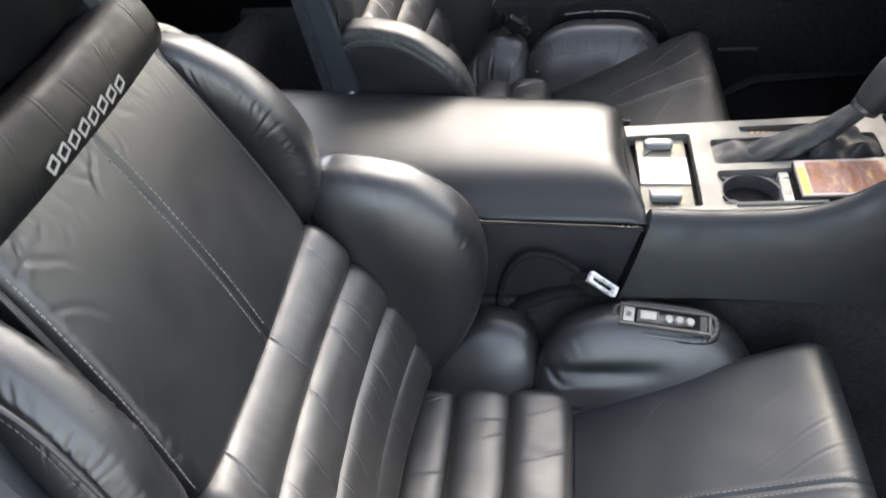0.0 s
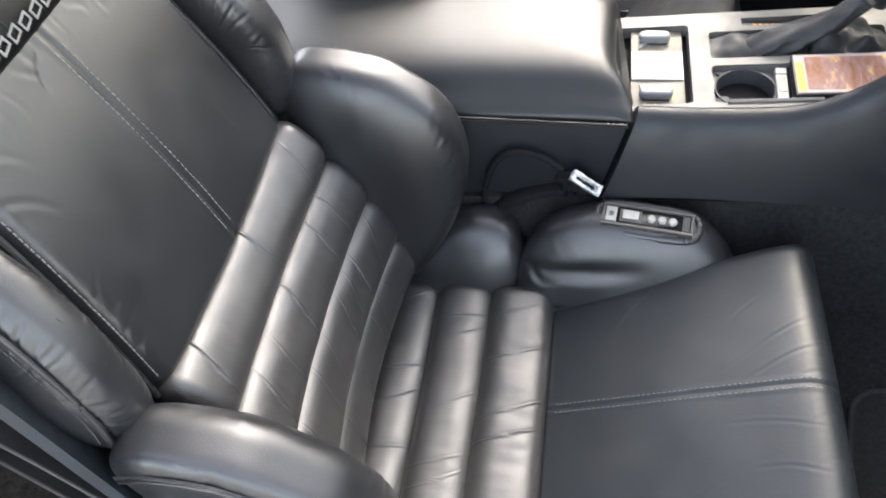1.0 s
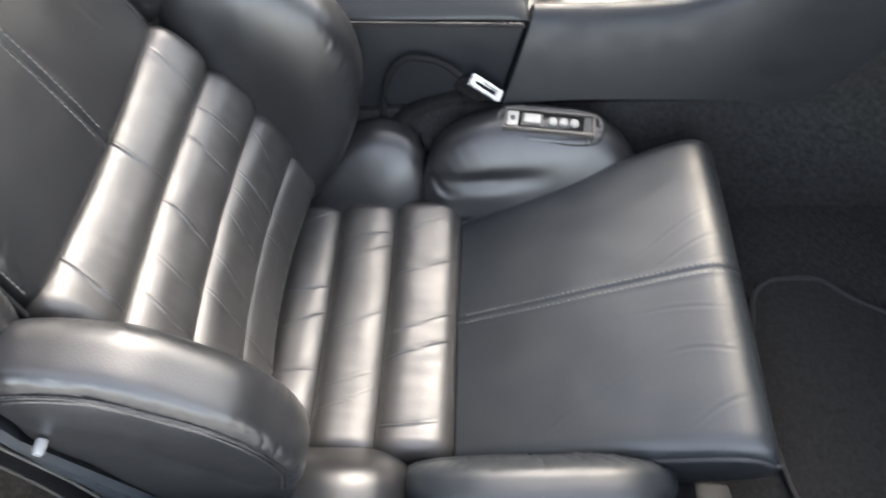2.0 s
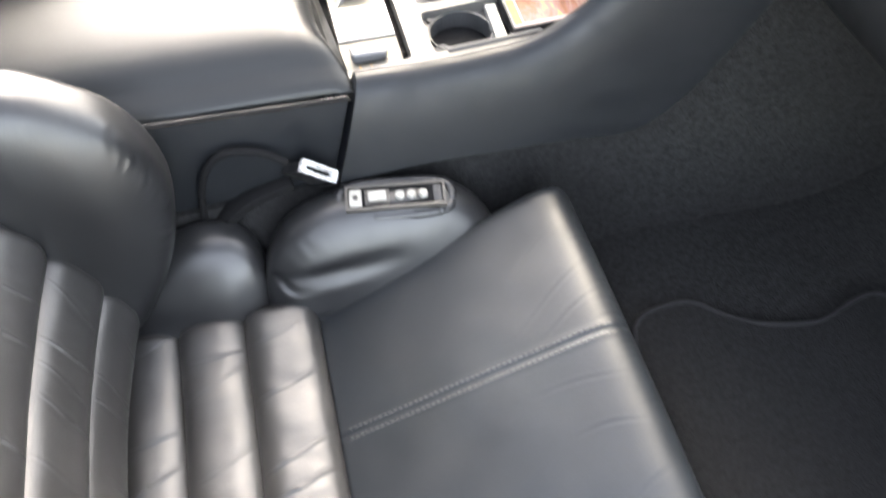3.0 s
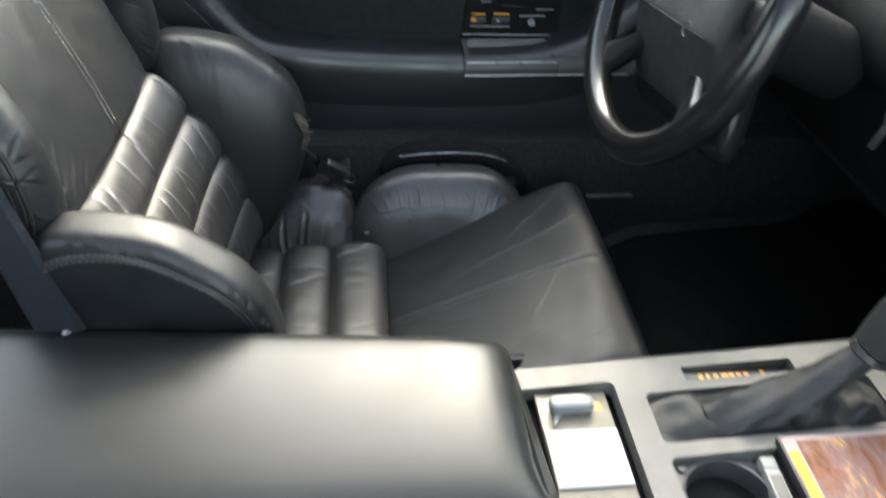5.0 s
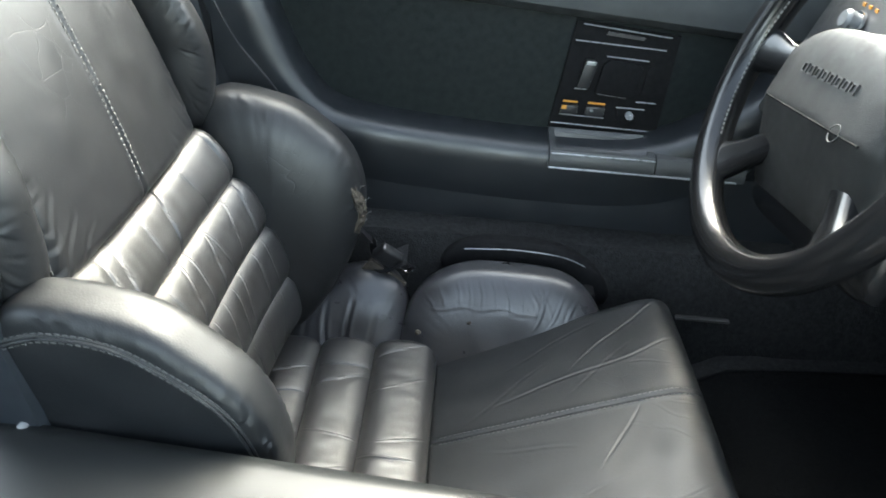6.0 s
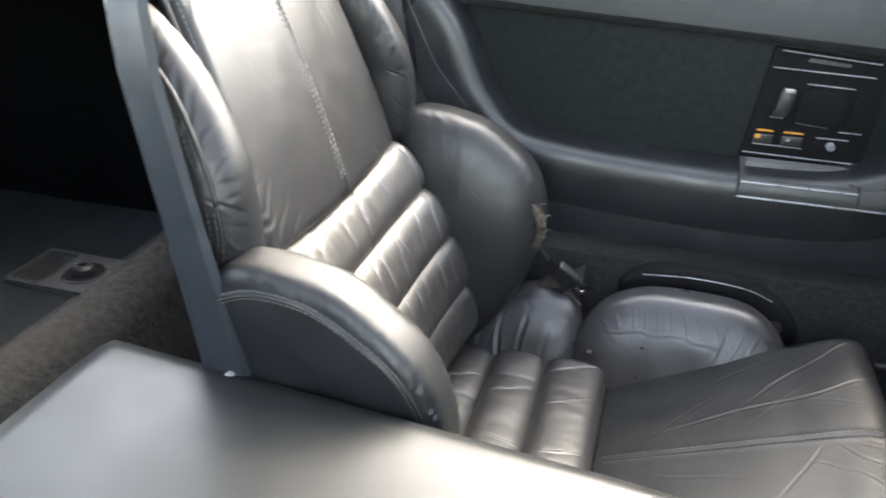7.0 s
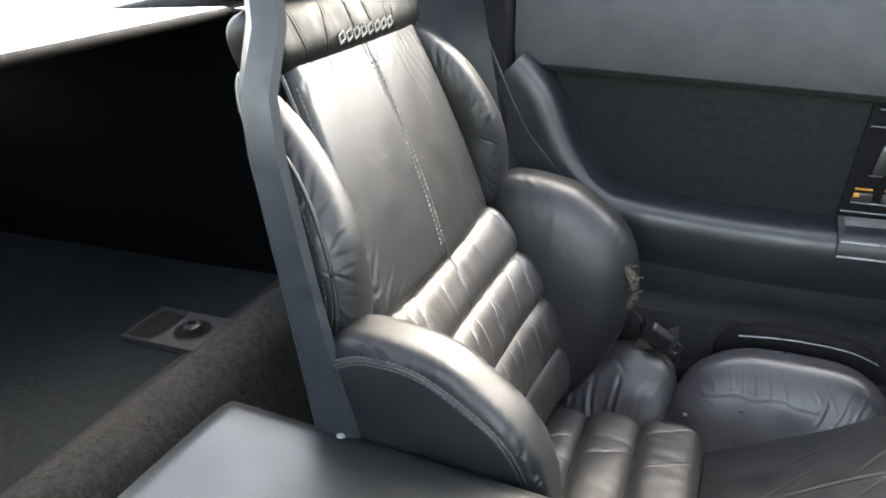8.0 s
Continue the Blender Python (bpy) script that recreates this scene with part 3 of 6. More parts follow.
# creases of the side cushions, as lines in the cushion's side view with depth and width
FRONT_FOLDS = [(0.186, 0.205, 0.200, 0.190, 0.0013, 0.0016), (0.200, 0.190, 0.250, 0.196, 0.0014, 0.0016), (0.250, 0.196, 0.300, 0.200, 0.0013, 0.0016), (0.228, 0.230, 0.233, 0.198, 0.0012, 0.0015), (0.258, 0.234, 0.262, 0.200, 0.0013, 0.0015),
               (0.288, 0.236, 0.298, 0.202, 0.0014, 0.0016), (0.318, 0.234, 0.336, 0.198, 0.0015, 0.0017), (0.350, 0.230, 0.330, 0.182, 0.0016, 0.0020), (0.385, 0.215, 0.360, 0.172, 0.0016, 0.0020), (0.402, 0.200, 0.380, 0.160, 0.0013, 0.0020),
               (0.205, 0.216, 0.214, 0.192, 0.0011, 0.0014), (0.243, 0.233, 0.247, 0.197, 0.0012, 0.0014), (0.273, 0.236, 0.280, 0.200, 0.0012, 0.0014), (0.303, 0.236, 0.316, 0.200, 0.0012, 0.0014), (0.334, 0.232, 0.352, 0.192, 0.0012, 0.0015), (0.370, 0.224, 0.345, 0.178, 0.0012, 0.0016), (0.300, 0.200, 0.345, 0.192, 0.0012, 0.0015), (0.345, 0.192, 0.392, 0.170, 0.0012, 0.0016)]
REAR_FOLDS = [(0.010, 0.13, 0.020, 0.06, 0.0020, 0.0026), (0.035, 0.17, 0.040, 0.08, 0.0022, 0.0028), (0.062, 0.175, 0.066, 0.09, 0.0024, 0.0028), (0.092, 0.18, 0.092, 0.09, 0.0022, 0.0028), (0.122, 0.17, 0.118, 0.08, 0.0020, 0.0026),
              (0.075, 0.205, 0.110, 0.186, 0.0016, 0.0018), (0.110, 0.186, 0.150, 0.190, 0.0014, 0.0018)]
PLAIN_FOLDS = [(0.170, 0.172, 0.205, 0.160, 0.0020, 0.0040), (0.166, 0.130, 0.225, 0.122, 0.0022, 0.0045)]
OUTER_FOLDS = [(0.405, 0.205, 0.372, 0.165, 0.0024, 0.0026), (0.385, 0.222, 0.352, 0.175, 0.0024, 0.0026), (0.360, 0.230, 0.330, 0.185, 0.0022, 0.0026), (0.335, 0.233, 0.318, 0.185, 0.0018, 0.0024), (0.295, 0.238, 0.288, 0.150, 0.0018, 0.0020), (0.25, 0.232, 0.262, 0.185, 0.0014, 0.0026), (0.22, 0.225, 0.235, 0.18, 0.0016, 0.0030), (0.418, 0.180, 0.385, 0.145, 0.0020, 0.0026)]
WING_FOLDS = [(0.100, 0.384, 0.084, 0.360, 0.0009, 0.0018), (0.106, 0.360, 0.086, 0.338, 0.0010, 0.0018), (0.109, 0.332, 0.086, 0.320, 0.0010, 0.0018), (0.109, 0.306, 0.088, 0.300, 0.0009, 0.0018), (0.088, 0.404, 0.072, 0.384, 0.0007, 0.0018)]


def puckers(edge, inside, seed, step, length, deep, width):
    """Short gathered folds that run from a sewn edge towards the inside of a cushion."""
    rnd = random.Random(seed)
    out = []
    pts = spline([(x, 0, z) for x, z in edge], 400)
    total = sum((b - a).length for a, b in zip(pts, pts[1:]))
    at = rnd.uniform(0, step)
    while at < total:
        q = pts[min(399, int(at / total * 399))]
        d = (Vector((inside[0], 0, inside[1])) - q).normalized()
        d = Euler((0, rnd.uniform(-0.5, 0.5), 0)).to_matrix() @ d
        L = length * rnd.uniform(0.5, 1.3)
        a, b = q - d * length * 0.15, q + d * L
        out.append((a.x, a.z, b.x, b.z, deep * rnd.uniform(0.5, 1.3), width * rnd.uniform(0.7, 1.3)))
        at += step * rnd.uniform(0.5, 1.5)
    return out


def seat(name, at, label, inner, worn):
    """inner: the side (+1 or -1 in y) that carries the switch panel; worn: the leather of the cushion sides."""
    s = thing(name, at, label, "car seat", "front seats")
    side_mat = LEATHER_CREASED if worn else LEATHER
    # hard shell at the back
    rings = []
    for z, xf, xb, w in ((0.03, -0.02, -0.065, 0.225), (0.20, -0.036, -0.083, 0.236), (0.36, -0.060, -0.102, 0.240), (0.5, -0.086, -0.120, 0.238), (0.60, -0.102, -0.134, 0.236), (0.645, -0.107, -0.139, 0.230),
                         (0.69, -0.107, -0.137, 0.208), (0.74, -0.116, -0.146, 0.192), (0.82, -0.150, -0.182, 0.175), (0.88, -0.185, -0.21, 0.14)):
        lip = xb + 0.008 if inner and z > 0.3 else xf

        def edge_of(w, d=0.0, xf=lip):
            return [(xf + d, w), (xf - 0.004 + d, w + 0.006), (xb + 0.004 + d, w + 0.006), (xb - 0.002 + d, w), (xb - 0.034 + d, w * 0.8), (xb - 0.052 + d * 0.5, w * 0.5)]

        def inside_of(w, d=0.0):
            return [(xb - 0.085, 0), (xb - 0.070 + d * 0.5, w * 0.5), (xb - 0.022 + d, w * 0.84), (xb + 0.004 + d, w - 0.010)]
        di = -0.05 * min(max((z - 0.3) / 0.2, 0), 1) if inner else 0
        wi = w - (0.095 * min(max((z - 0.3) / 0.2, 0), 1) if inner else 0)
        ring = edge_of(wi, di) + [(xb - 0.10, 0.0)] + [(x, -y) for x, y in edge_of(w)[::-1]] + [(x, -y) for x, y in inside_of(w)[:0:-1]] + inside_of(wi, di)
        rings.append([Vector((x, y, z)) for x, y in ring])
    part("shell", loft(rings), SHELL, s, "satin charcoal plastic shell")
    for sd in (1, -1):
        part("shell_bolt", tube([(-0.075, 0.24 * sd, 0.362), (-0.075, 0.2495 * sd, 0.362), (-0.075, 0.2515 * sd, 0.362)], lambda f: 0.0045 if f < 0.9 else 0.003, 12), KNOB, s)
    # base pan and runners
    part("base", box(0.0, -0.2, 0.02, 0.46, 0.2, 0.09, 0.012), BLACK_MATT, s)
    for sd in (1, -1):
        part("runner", box(-0.02, 0.17 * sd - 0.018, -0.002, 0.50, 0.17 * sd + 0.018, 0.024, 0.004), STEEL, s)
        part("runner_cover", prism([(0.43, 0.155), (0.50, 0.160), (0.505, 0.195), (0.44, 0.20)], 0.024, 0.06, lambda u, v, h, sd=sd: Vector((u, v * sd, h)), 0.003), SHELL, s, "grey plastic runner end cover")
    # stuffed rolls of the lower backrest
    for i in range(4):
        (x0, z0), (x1, z1) = BACK_EDGE[i], BACK_EDGE[i + 1]
        t = Vector((x0 - x1, 0, z0 - z1))
        L = t.length
        t.normalize()
        nn = Vector((t.z, 0, -t.x))
        c = Vector(((x0 + x1) / 2, 0, (z0 + z1) / 2))

        def p_of(u, c=c, t=t, nn=nn, i=i):
            hollow = 0.022 * (u * u) - 0.014
            return c + nn * (hollow - 0.006) + Vector((0, u * W, 0)) + t * (0.006 * u * u), t, nn
        part("back_roll", roll(p_of, L * 0.57, (0.033, 0.029, 0.026, 0.023)[i], 0.03, 10 * i + (5 if worn else 1), creases=(6, 9, 9, 6)[i] if worn else (3, 5, 7, 6)[i], deep=1.1 if worn else 0.8, slant=(-0.3, 0.8) if worn else (0.1, 0.8)), LEATHER_ROLL, s)
    # stuffed rolls of the rear cushion
    xs = (-0.008, 0.060, 0.131, 0.207)
    for i in range(3):
        c = Vector(((xs[i] + xs[i + 1]) / 2, 0, 0.104 + 0.004 * i))
        half = (xs[i + 1] - xs[i]) * 0.55

        def p_of(u, c=c):
            return c + Vector((0.0, u * W, 0.008 * u * u)), Vector((1, 0, 0)), Vector((0, 0, 1))
        part("cushion_roll", roll(p_of, half, 0.030, 0.03, 71 + 7 * i + (3 if worn else 0), creases=5, deep=0.85, slant=(-0.3, 0.8) if worn else (0.2, 0.9)), LEATHER_ROLL, s)
    # thigh cushion
    tops = [0.212 + 0.0016 * k for k in range(162)] + [0.474, 0.479, 0.484, 0.488, 0.492, 0.496, 0.4995, 0.5025]
    prof = [(0.225, 0.075), (0.207, 0.085), (0.206, 0.110)] + [(x, thigh_z(x)) for x in tops] + [(0.508, 0.193), (0.506, 0.180), (0.498, 0.160), (0.470, 0.145), (0.40, 0.110), (0.30, 0.080)]
    rows = []
    us = [-1, -0.995, -0.98, -0.965, -0.95, -0.935, -0.92, -0.905, -0.89] + [-0.88 + 0.0065 * k for k in range(131)] + [-0.03, -0.024, -0.018, -0.011, -0.005, 0]
    us = us + [-u for u in us[-2::-1]]
    rnd = random.Random(3 if worn else 4)
    if worn:
        folds = [(a, b, c, d, e * 0.8, f * 0.62) for a, b, c, d, e, f in [(0.485, 0.172, 0.434, 0.133, 0.0030, 0.0026), (0.434, 0.133, 0.37, 0.075, 0.0026, 0.0026), (0.487, 0.093, 0.425, 0.071, 0.0032, 0.0026), (0.425, 0.071, 0.29, 0.040, 0.0026, 0.0028), (0.430, 0.062, 0.466, 0.050, 0.0018, 0.002), (0.464, 0.051, 0.498, 0.024, 0.0020, 0.002),
                 (0.462, 0.124, 0.498, 0.116, 0.0016, 0.002), (0.438, -0.010, 0.464, -0.037, 0.0022, 0.002), (0.464, -0.037, 0.498, -0.070, 0.0022, 0.002), (0.416, -0.033, 0.447, -0.048, 0.0020, 0.002), (0.447, -0.048, 0.496, -0.092, 0.0022, 0.002), (0.430, -0.006, 0.384, -0.084, 0.0020, 0.002),
                 (0.40, 0.172, 0.47, 0.170, 0.0014, 0.0025), (0.30, 0.10, 0.40, 0.15, 0.0014, 0.003), (0.25, 0.02, 0.34, 0.09, 0.0012, 0.003), (0.49, -0.12, 0.43, -0.14, 0.0014, 0.002), (0.36, -0.05, 0.27, -0.03, 0.0012, 0.003), (0.49, -0.02, 0.455, -0.012, 0.0016, 0.002), (0.495, 0.06, 0.46, 0.075, 0.0014, 0.002), (0.44, 0.10, 0.36, 0.03, 0.0010, 0.0026), (0.40, -0.10, 0.33, -0.13, 0.0010, 0.0026)]]
    else:
        folds = [(0.497, 0.088, 0.40, 0.030, 0.0006, 0.0018), (0.497, 0.05, 0.42, 0.016, 0.0006, 0.0018), (0.335, 0.155, 0.285, 0.095, 0.0004, 0.0018), (0.49, -0.045, 0.40, -0.038, 0.0003, 0.0018), (0.48, -0.09, 0.42, -0.085, 0.0004, 0.0018),
                 (0.495, -0.13, 0.43, -0.160, 0.0005, 0.002), (0.38, -0.10, 0.30, -0.15, 0.0003, 0.002), (0.46, 0.13, 0.40, 0.08, 0.0004, 0.0018)]
        folds += [(0.503, y, rnd.uniform(0.465, 0.482), y + rnd.uniform(-0.012, 0.012), 0.0005, 0.0018) for y in (-0.03, -0.015, 0.014, 0.026, 0.055, 0.11, -0.075)]
    for u in us:
        row = []
        e = max(0.0, (abs(u) - 0.90) / 0.10)
        rnd_in = 0.014 * (1 - math.sqrt(max(0, 1 - e * e)))
        for x, z in prof:
            hw = 0.163 + 0.026 * min(max((x - 0.2) / 0.28, 0), 1.05)
            top = z > 0.075 + 0.36 * (x - 0.2) + 0.02
            zz = z - rnd_in if top else z + rnd_in * 0.8
            if top:
                zz -= 0.0011 * math.exp(-(u / 0.010) ** 2) - 0.0005 * math.exp(-((abs(u) - 0.032) / 0.016) ** 2) - 0.005 * (1 - u * u)
                zz += 0.0006 * noise.noise(Vector((x * 22, u * 5, 4 if worn else 9))) + (0.28 if worn else 0.55) * folds_at(folds, x, u * hw)
            row.append(Vector((x, u * hw, zz)))
        rows.append(row)
    # driver cushion takes the darkened leather copy in place of shade
    part("thigh_cushion", loft(rows), LEATHER_SHADE if worn else LEATHER_SEAT, s)
    for sd in (-0.005, 0.005):
        part("seam_stitching", stitches([(x, sd, thigh_z(x) + 0.0056) for x in (0.222, 0.26, 0.30, 0.36, 0.42, 0.45, 0.47, 0.485)], (0, 0, 1), 0.0055), THREAD, s, "grey double stitching")
    for sd in (1, -1):
        edge = [(x, sd * (0.163 + 0.026 * min(max((x - 0.2) / 0.28, 0), 1.05) + 0.0005), thigh_z(x) - 0.017) for x in (0.215, 0.26, 0.32, 0.38, 0.44, 0.47, 0.49, 0.499)]
        part("piping", tube(spline(edge, 40), 0.0022, 6), PIPING, s)
    # low side cushions beside the rolls and the thigh cushion
    for sd in (1, -1):
        def rear(u, v, h, sd=sd):
            return Vector((u, sd * (0.186 - h * 1.1 + 0.40 * (v - 0.11)), v))
        part("side_cushion", pillow([(-0.02, 0.02), (-0.008, 0.12), (0.022, 0.168), (0.058, 0.196), (0.10, 0.211), (0.14, 0.206), (0.163, 0.18), (0.170, 0.12), (0.168, 0.02), (0.08, 0.01)], rear, 0.038, 0.036, 3.0,
                                    wrinkle=0.0018 if worn else 0.0012, wscale=26 if worn else 20, gather=0.0010 if worn else 0.0004, n=200, folds=REAR_FOLDS if worn else ()), side_mat, s)

        def front(u, v, h, sd=sd):
            dent = (0.0 if worn else 0.006) * math.exp(-((v - 0.178 - 0.12 * (u - 0.25)) / 0.009) ** 2) * max(0, min(1, (0.33 - u) / 0.08)) if h > 0 else 0
            return Vector((u, sd * (0.213 - h * 1.1 + dent - 0.05 * max(0, u - 0.25) + 0.36 * (v - 0.229)), v - (0.018 if inner == -sd else 0)))
        part("side_cushion", pillow([(0.162, 0.03), (0.160, 0.14), (0.180, 0.198), (0.230, 0.229), (0.30, 0.236), (0.37, 0.231), (0.412, 0.200), (0.428, 0.155), (0.42, 0.08), (0.36, 0.03), (0.26, 0.02)], front, 0.033 if worn or sd == inner else 0.024, 0.042, 2.9,
                                    wrinkle=0.0020 if worn else 0.0012, wscale=20 if worn else 16, gather=0.0006 if worn or sd == inner else 0.0016, n=400 if worn else 240, rings=84 if worn else 34, folds=[(a, b, c, d, -0.40 * e, 0.9 * f) for a, b, c, d, e, f in FRONT_FOLDS] if worn else (PLAIN_FOLDS if sd == inner else OUTER_FOLDS)), LEATHER_CREASED if worn else (LEATHER if sd == inner else LEATHER_SEAT), s)
        pipe = [(0.20, 0.246 * sd, 0.165), (0.26, 0.2475 * sd, 0.178), (0.32, 0.245 * sd, 0.182), (0.38, 0.239 * sd, 0.17), (0.415, 0.232 * sd, 0.14)]
        part("piping", tube(spline(pipe, 30), 0.0022, 6), PIPING, s)
    # large wings beside the lower backrest
    wing_out = [(-0.095, 0.385), (-0.092, 0.425), (-0.086, 0.445), (-0.072, 0.457), (-0.052, 0.460), (-0.018, 0.456), (0.018, 0.446), (0.048, 0.426), (0.080, 0.396), (0.099, 0.355), (0.104, 0.305), (0.090, 0.245), (0.060, 0.185), (0.020, 0.135), (-0.04, 0.13), (-0.085, 0.22), (-0.108, 0.31)]
    wing_folds = WING_FOLDS + puckers(wing_out[4:12], (0.0, 0.31), 8, 0.007 if worn else 0.009, 0.018, 0.0012 if worn else 0.0010, 0.0013)
    for sd in (1, -1):
        def wing(u, v, h, sd=sd):
            return Vector((u, sd * (0.200 - h + 0.09 * (v - 0.30) + 0.10 * max(0, u)), v - (0.011 if worn and sd == 1 else 0) * max(0, v - 0.25) / 0.2))
        # driver's inner wing is darkened by material, its outer wing is not
        part("lower_wing", pillow(wing_out, wing, 0.043, 0.034, 3.0, n=240, wrinkle=0.0016 if worn else 0.0010, wscale=14, gather=0.0005 if worn else 0.0, power_b=5.5, folds=wing_folds), (LEATHER_WORN if sd > 0 else LEATHER_SHADE) if worn else LEATHER, s)
        seam = [(-0.083, 0.434), (-0.05, 0.446), (-0.005, 0.441), (0.036, 0.419), (0.068, 0.392), (0.087, 0.352), (0.092, 0.305), (0.079, 0.25)]
        for off in (0.0, 0.006):
            cen = Vector((0.0, 0, 0.29))
            pts = []
            for x, z in seam:
                q = Vector((x, 0, z)).lerp(cen, off * 6 + 0.01)
                pts.append(wing(q.x, q.z, -0.0300 - 0.4 * off))
            part("seam_stitching", stitches(pts, (0, sd, 0), 0.005, width=0.0014), THREAD_MID if worn else THREAD_DARK, s)
            part("piping", tube(spline([p + Vector((0, sd * 0.0005, 0.003 if off else -0.0015)) for p in pts], 90), lambda f: 0.0012 + 0.0006 * noise.noise(Vector((f * 55, off * 900, 4))), 6), LEATHER_SHADE if worn else LEATHER, s)
        skirt = [(-0.06, 0.06), (0.06, 0.06), (0.075, 0.20), (0.085, 0.27), (0.07, 0.36), (0.02, 0.415), (-0.05, 0.42), (-0.09, 0.39), (-0.085, 0.2)]
        part("side_skirt", pillow(skirt, flat_xz(0.214 * sd, sd), 0.022, 0.01, 3.5), LEATHER, s)
    # upper side bolsters
    up = [(-0.182, 0.644), (-0.150, 0.628), (-0.110, 0.590), (-0.078, 0.535), (-0.066, 0.482), (-0.069, 0.440), (-0.084, 0.408), (-0.108, 0.398), (-0.124, 0.415), (-0.138, 0.50), (-0.158, 0.60), (-0.175, 0.645)]
    bolster_folds = puckers(up[1:8], (-0.125, 0.50), 15 if worn else 19, 0.011 if worn else 0.013, 0.026, 0.0008 if worn else 0.0007, 0.0020)
    for sd in (1, -1):
        def bol(u, v, h, sd=sd):
            return Vector((u, sd * ((0.196 if sd < 0 else 0.190) - h - 0.16 * max(0, v - 0.50) - 0.3 * max(0, -0.11 - u) * 0.3), v))
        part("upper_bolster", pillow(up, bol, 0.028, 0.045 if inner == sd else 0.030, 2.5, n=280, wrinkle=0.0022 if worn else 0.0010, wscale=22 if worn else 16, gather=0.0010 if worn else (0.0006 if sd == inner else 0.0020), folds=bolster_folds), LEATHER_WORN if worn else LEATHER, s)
        sm = [(-0.160, 0.622), (-0.120, 0.582), (-0.095, 0.53), (-0.085, 0.48), (-0.09, 0.445)]
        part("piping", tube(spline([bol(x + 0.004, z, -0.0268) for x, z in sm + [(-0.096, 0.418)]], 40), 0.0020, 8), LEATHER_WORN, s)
        for off in (0.0, 0.005):
            part("seam_stitching", stitches([bol(x - off, z, -0.0262 - off * 0.4) for x, z in sm], (0, sd, 0), 0.005, width=0.0014), THREAD_MID if worn else THREAD_DARK, s)
    # centre panel of the upper backrest
    rows = []
    us = [-1, -0.99, -0.98, -0.97, -0.955, -0.94, -0.925, -0.91] + [-0.90 + 0.011 * k for k in range(78)] + [-0.04, -0.032, -0.025, -0.018, -0.012, -0.006, 0]
    us = us + [-u for u in us[-2::-1]]
    zs = [0.404, 0.406, 0.409, 0.413, 0.418] + [0.423 + 0.0021 * k for k in range(102)] + [0.638, 0.642, 0.645]
    rnd = random.Random(23 if worn else 29)
    folds = []
    for sd in (1, -1):
        z = 0.425
        while z < 0.635:
            w = insert_w(z)
            ln = rnd.uniform(0.012, 0.030) if z < 0.50 or z > 0.61 else rnd.uniform(0.008, 0.016)
            if not worn and sd > 0:
                ln *= 0.5
            folds.append((sd * w, z, sd * (w - ln), z + ln * rnd.uniform(0.35, 0.9), rnd.uniform(0.0007, 0.0016) * (1.4 if worn else 1), rnd.uniform(0.0016, 0.003)))
            z += rnd.uniform(0.007, 0.016)
        if worn:
            folds += [(sd * 0.157, 0.430, sd * 0.126, 0.480, 0.0013, 0.0026), (sd * 0.150, 0.416, sd * 0.112, 0.456, 0.0014, 0.0026), (sd * 0.132, 0.410, sd * 0.090, 0.440, 0.0012, 0.0024), (sd * 0.112, 0.408, sd * 0.085, 0.424, 0.0014, 0.0022)]
    if worn:
        folds += [(0.085, 0.635, 0.108, 0.565, 0.0010, 0.0030), (0.060, 0.640, 0.078, 0.560, 0.0008, 0.0030), (0.110, 0.62, 0.120, 0.55, 0.0008, 0.0026), (-0.09, 0.60, -0.06, 0.53, 0.0005, 0.0045)]
    else:
        folds += [(-0.142, 0.612, -0.105, 0.568, 0.0011, 0.0030), (-0.122, 0.640, -0.092, 0.598, 0.0010, 0.0028), (0.085, 0.500, 0.105, 0.455, 0.0004, 0.0030)]
    y = -0.125
    while y < 0.125:
        folds.append((y, 0.645, y + rnd.uniform(-0.012, 0.012), 0.645 - rnd.uniform(0.012, 0.035), rnd.uniform(0.0008, 0.0018), rnd.uniform(0.0018, 0.003)))
        y += rnd.uniform(0.009, 0.02)
    for u in us:
        row = []
        for z in zs:
            e = max(0.0, (abs(u) - 0.9) / 0.1)
            edge = 0.02 * (1 - math.sqrt(max(0, 1 - e * e))) + (0.016 * ((0.425 - z) / 0.021) ** 2 if z < 0.425 else 0)
            x = insert_x(z) - edge - 0.0012 * math.exp(-(u / 0.012) ** 2) + 0.0006 * math.exp(-((abs(u) - 0.040) / 0.018) ** 2) + 0.004 * (1 - u * u)
            wr = (0.0010 if worn else 0.0005) * noise.noise(Vector((u * 3, z * 12, 2 if worn else 6)))
            row.append(Vector((x + wr + (0.45 if worn else 0.32) * folds_at(folds, u * insert_w(z), z), u * insert_w(z), z)))
        row += [Vector((insert_x(0.645) - 0.05, u * insert_w(0.645), 0.645)), Vector((insert_x(0.404) - 0.06, u * insert_w(0.404), 0.404))]
        rows.append(row)
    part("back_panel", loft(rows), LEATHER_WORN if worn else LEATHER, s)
    for off in ((-0.0042, 0.0042) if worn else (-0.0055, 0.0055)):
        part("seam_stitching", stitches([(insert_x(z) + 0.0046, off, z) for z in (0.436, 0.47, 0.51, 0.55, 0.59, 0.63)], (1, 0, 0.3), 0.0052, length=0.0028 if worn else 0.0034, width=0.0034 if worn else 0.0008, height=0.0008), THREAD_MID if worn else THREAD, s, "grey double stitching")
    for sd in (1, -1):
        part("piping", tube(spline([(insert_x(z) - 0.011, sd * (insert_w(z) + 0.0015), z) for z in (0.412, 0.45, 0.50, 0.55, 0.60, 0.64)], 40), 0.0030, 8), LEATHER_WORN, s)
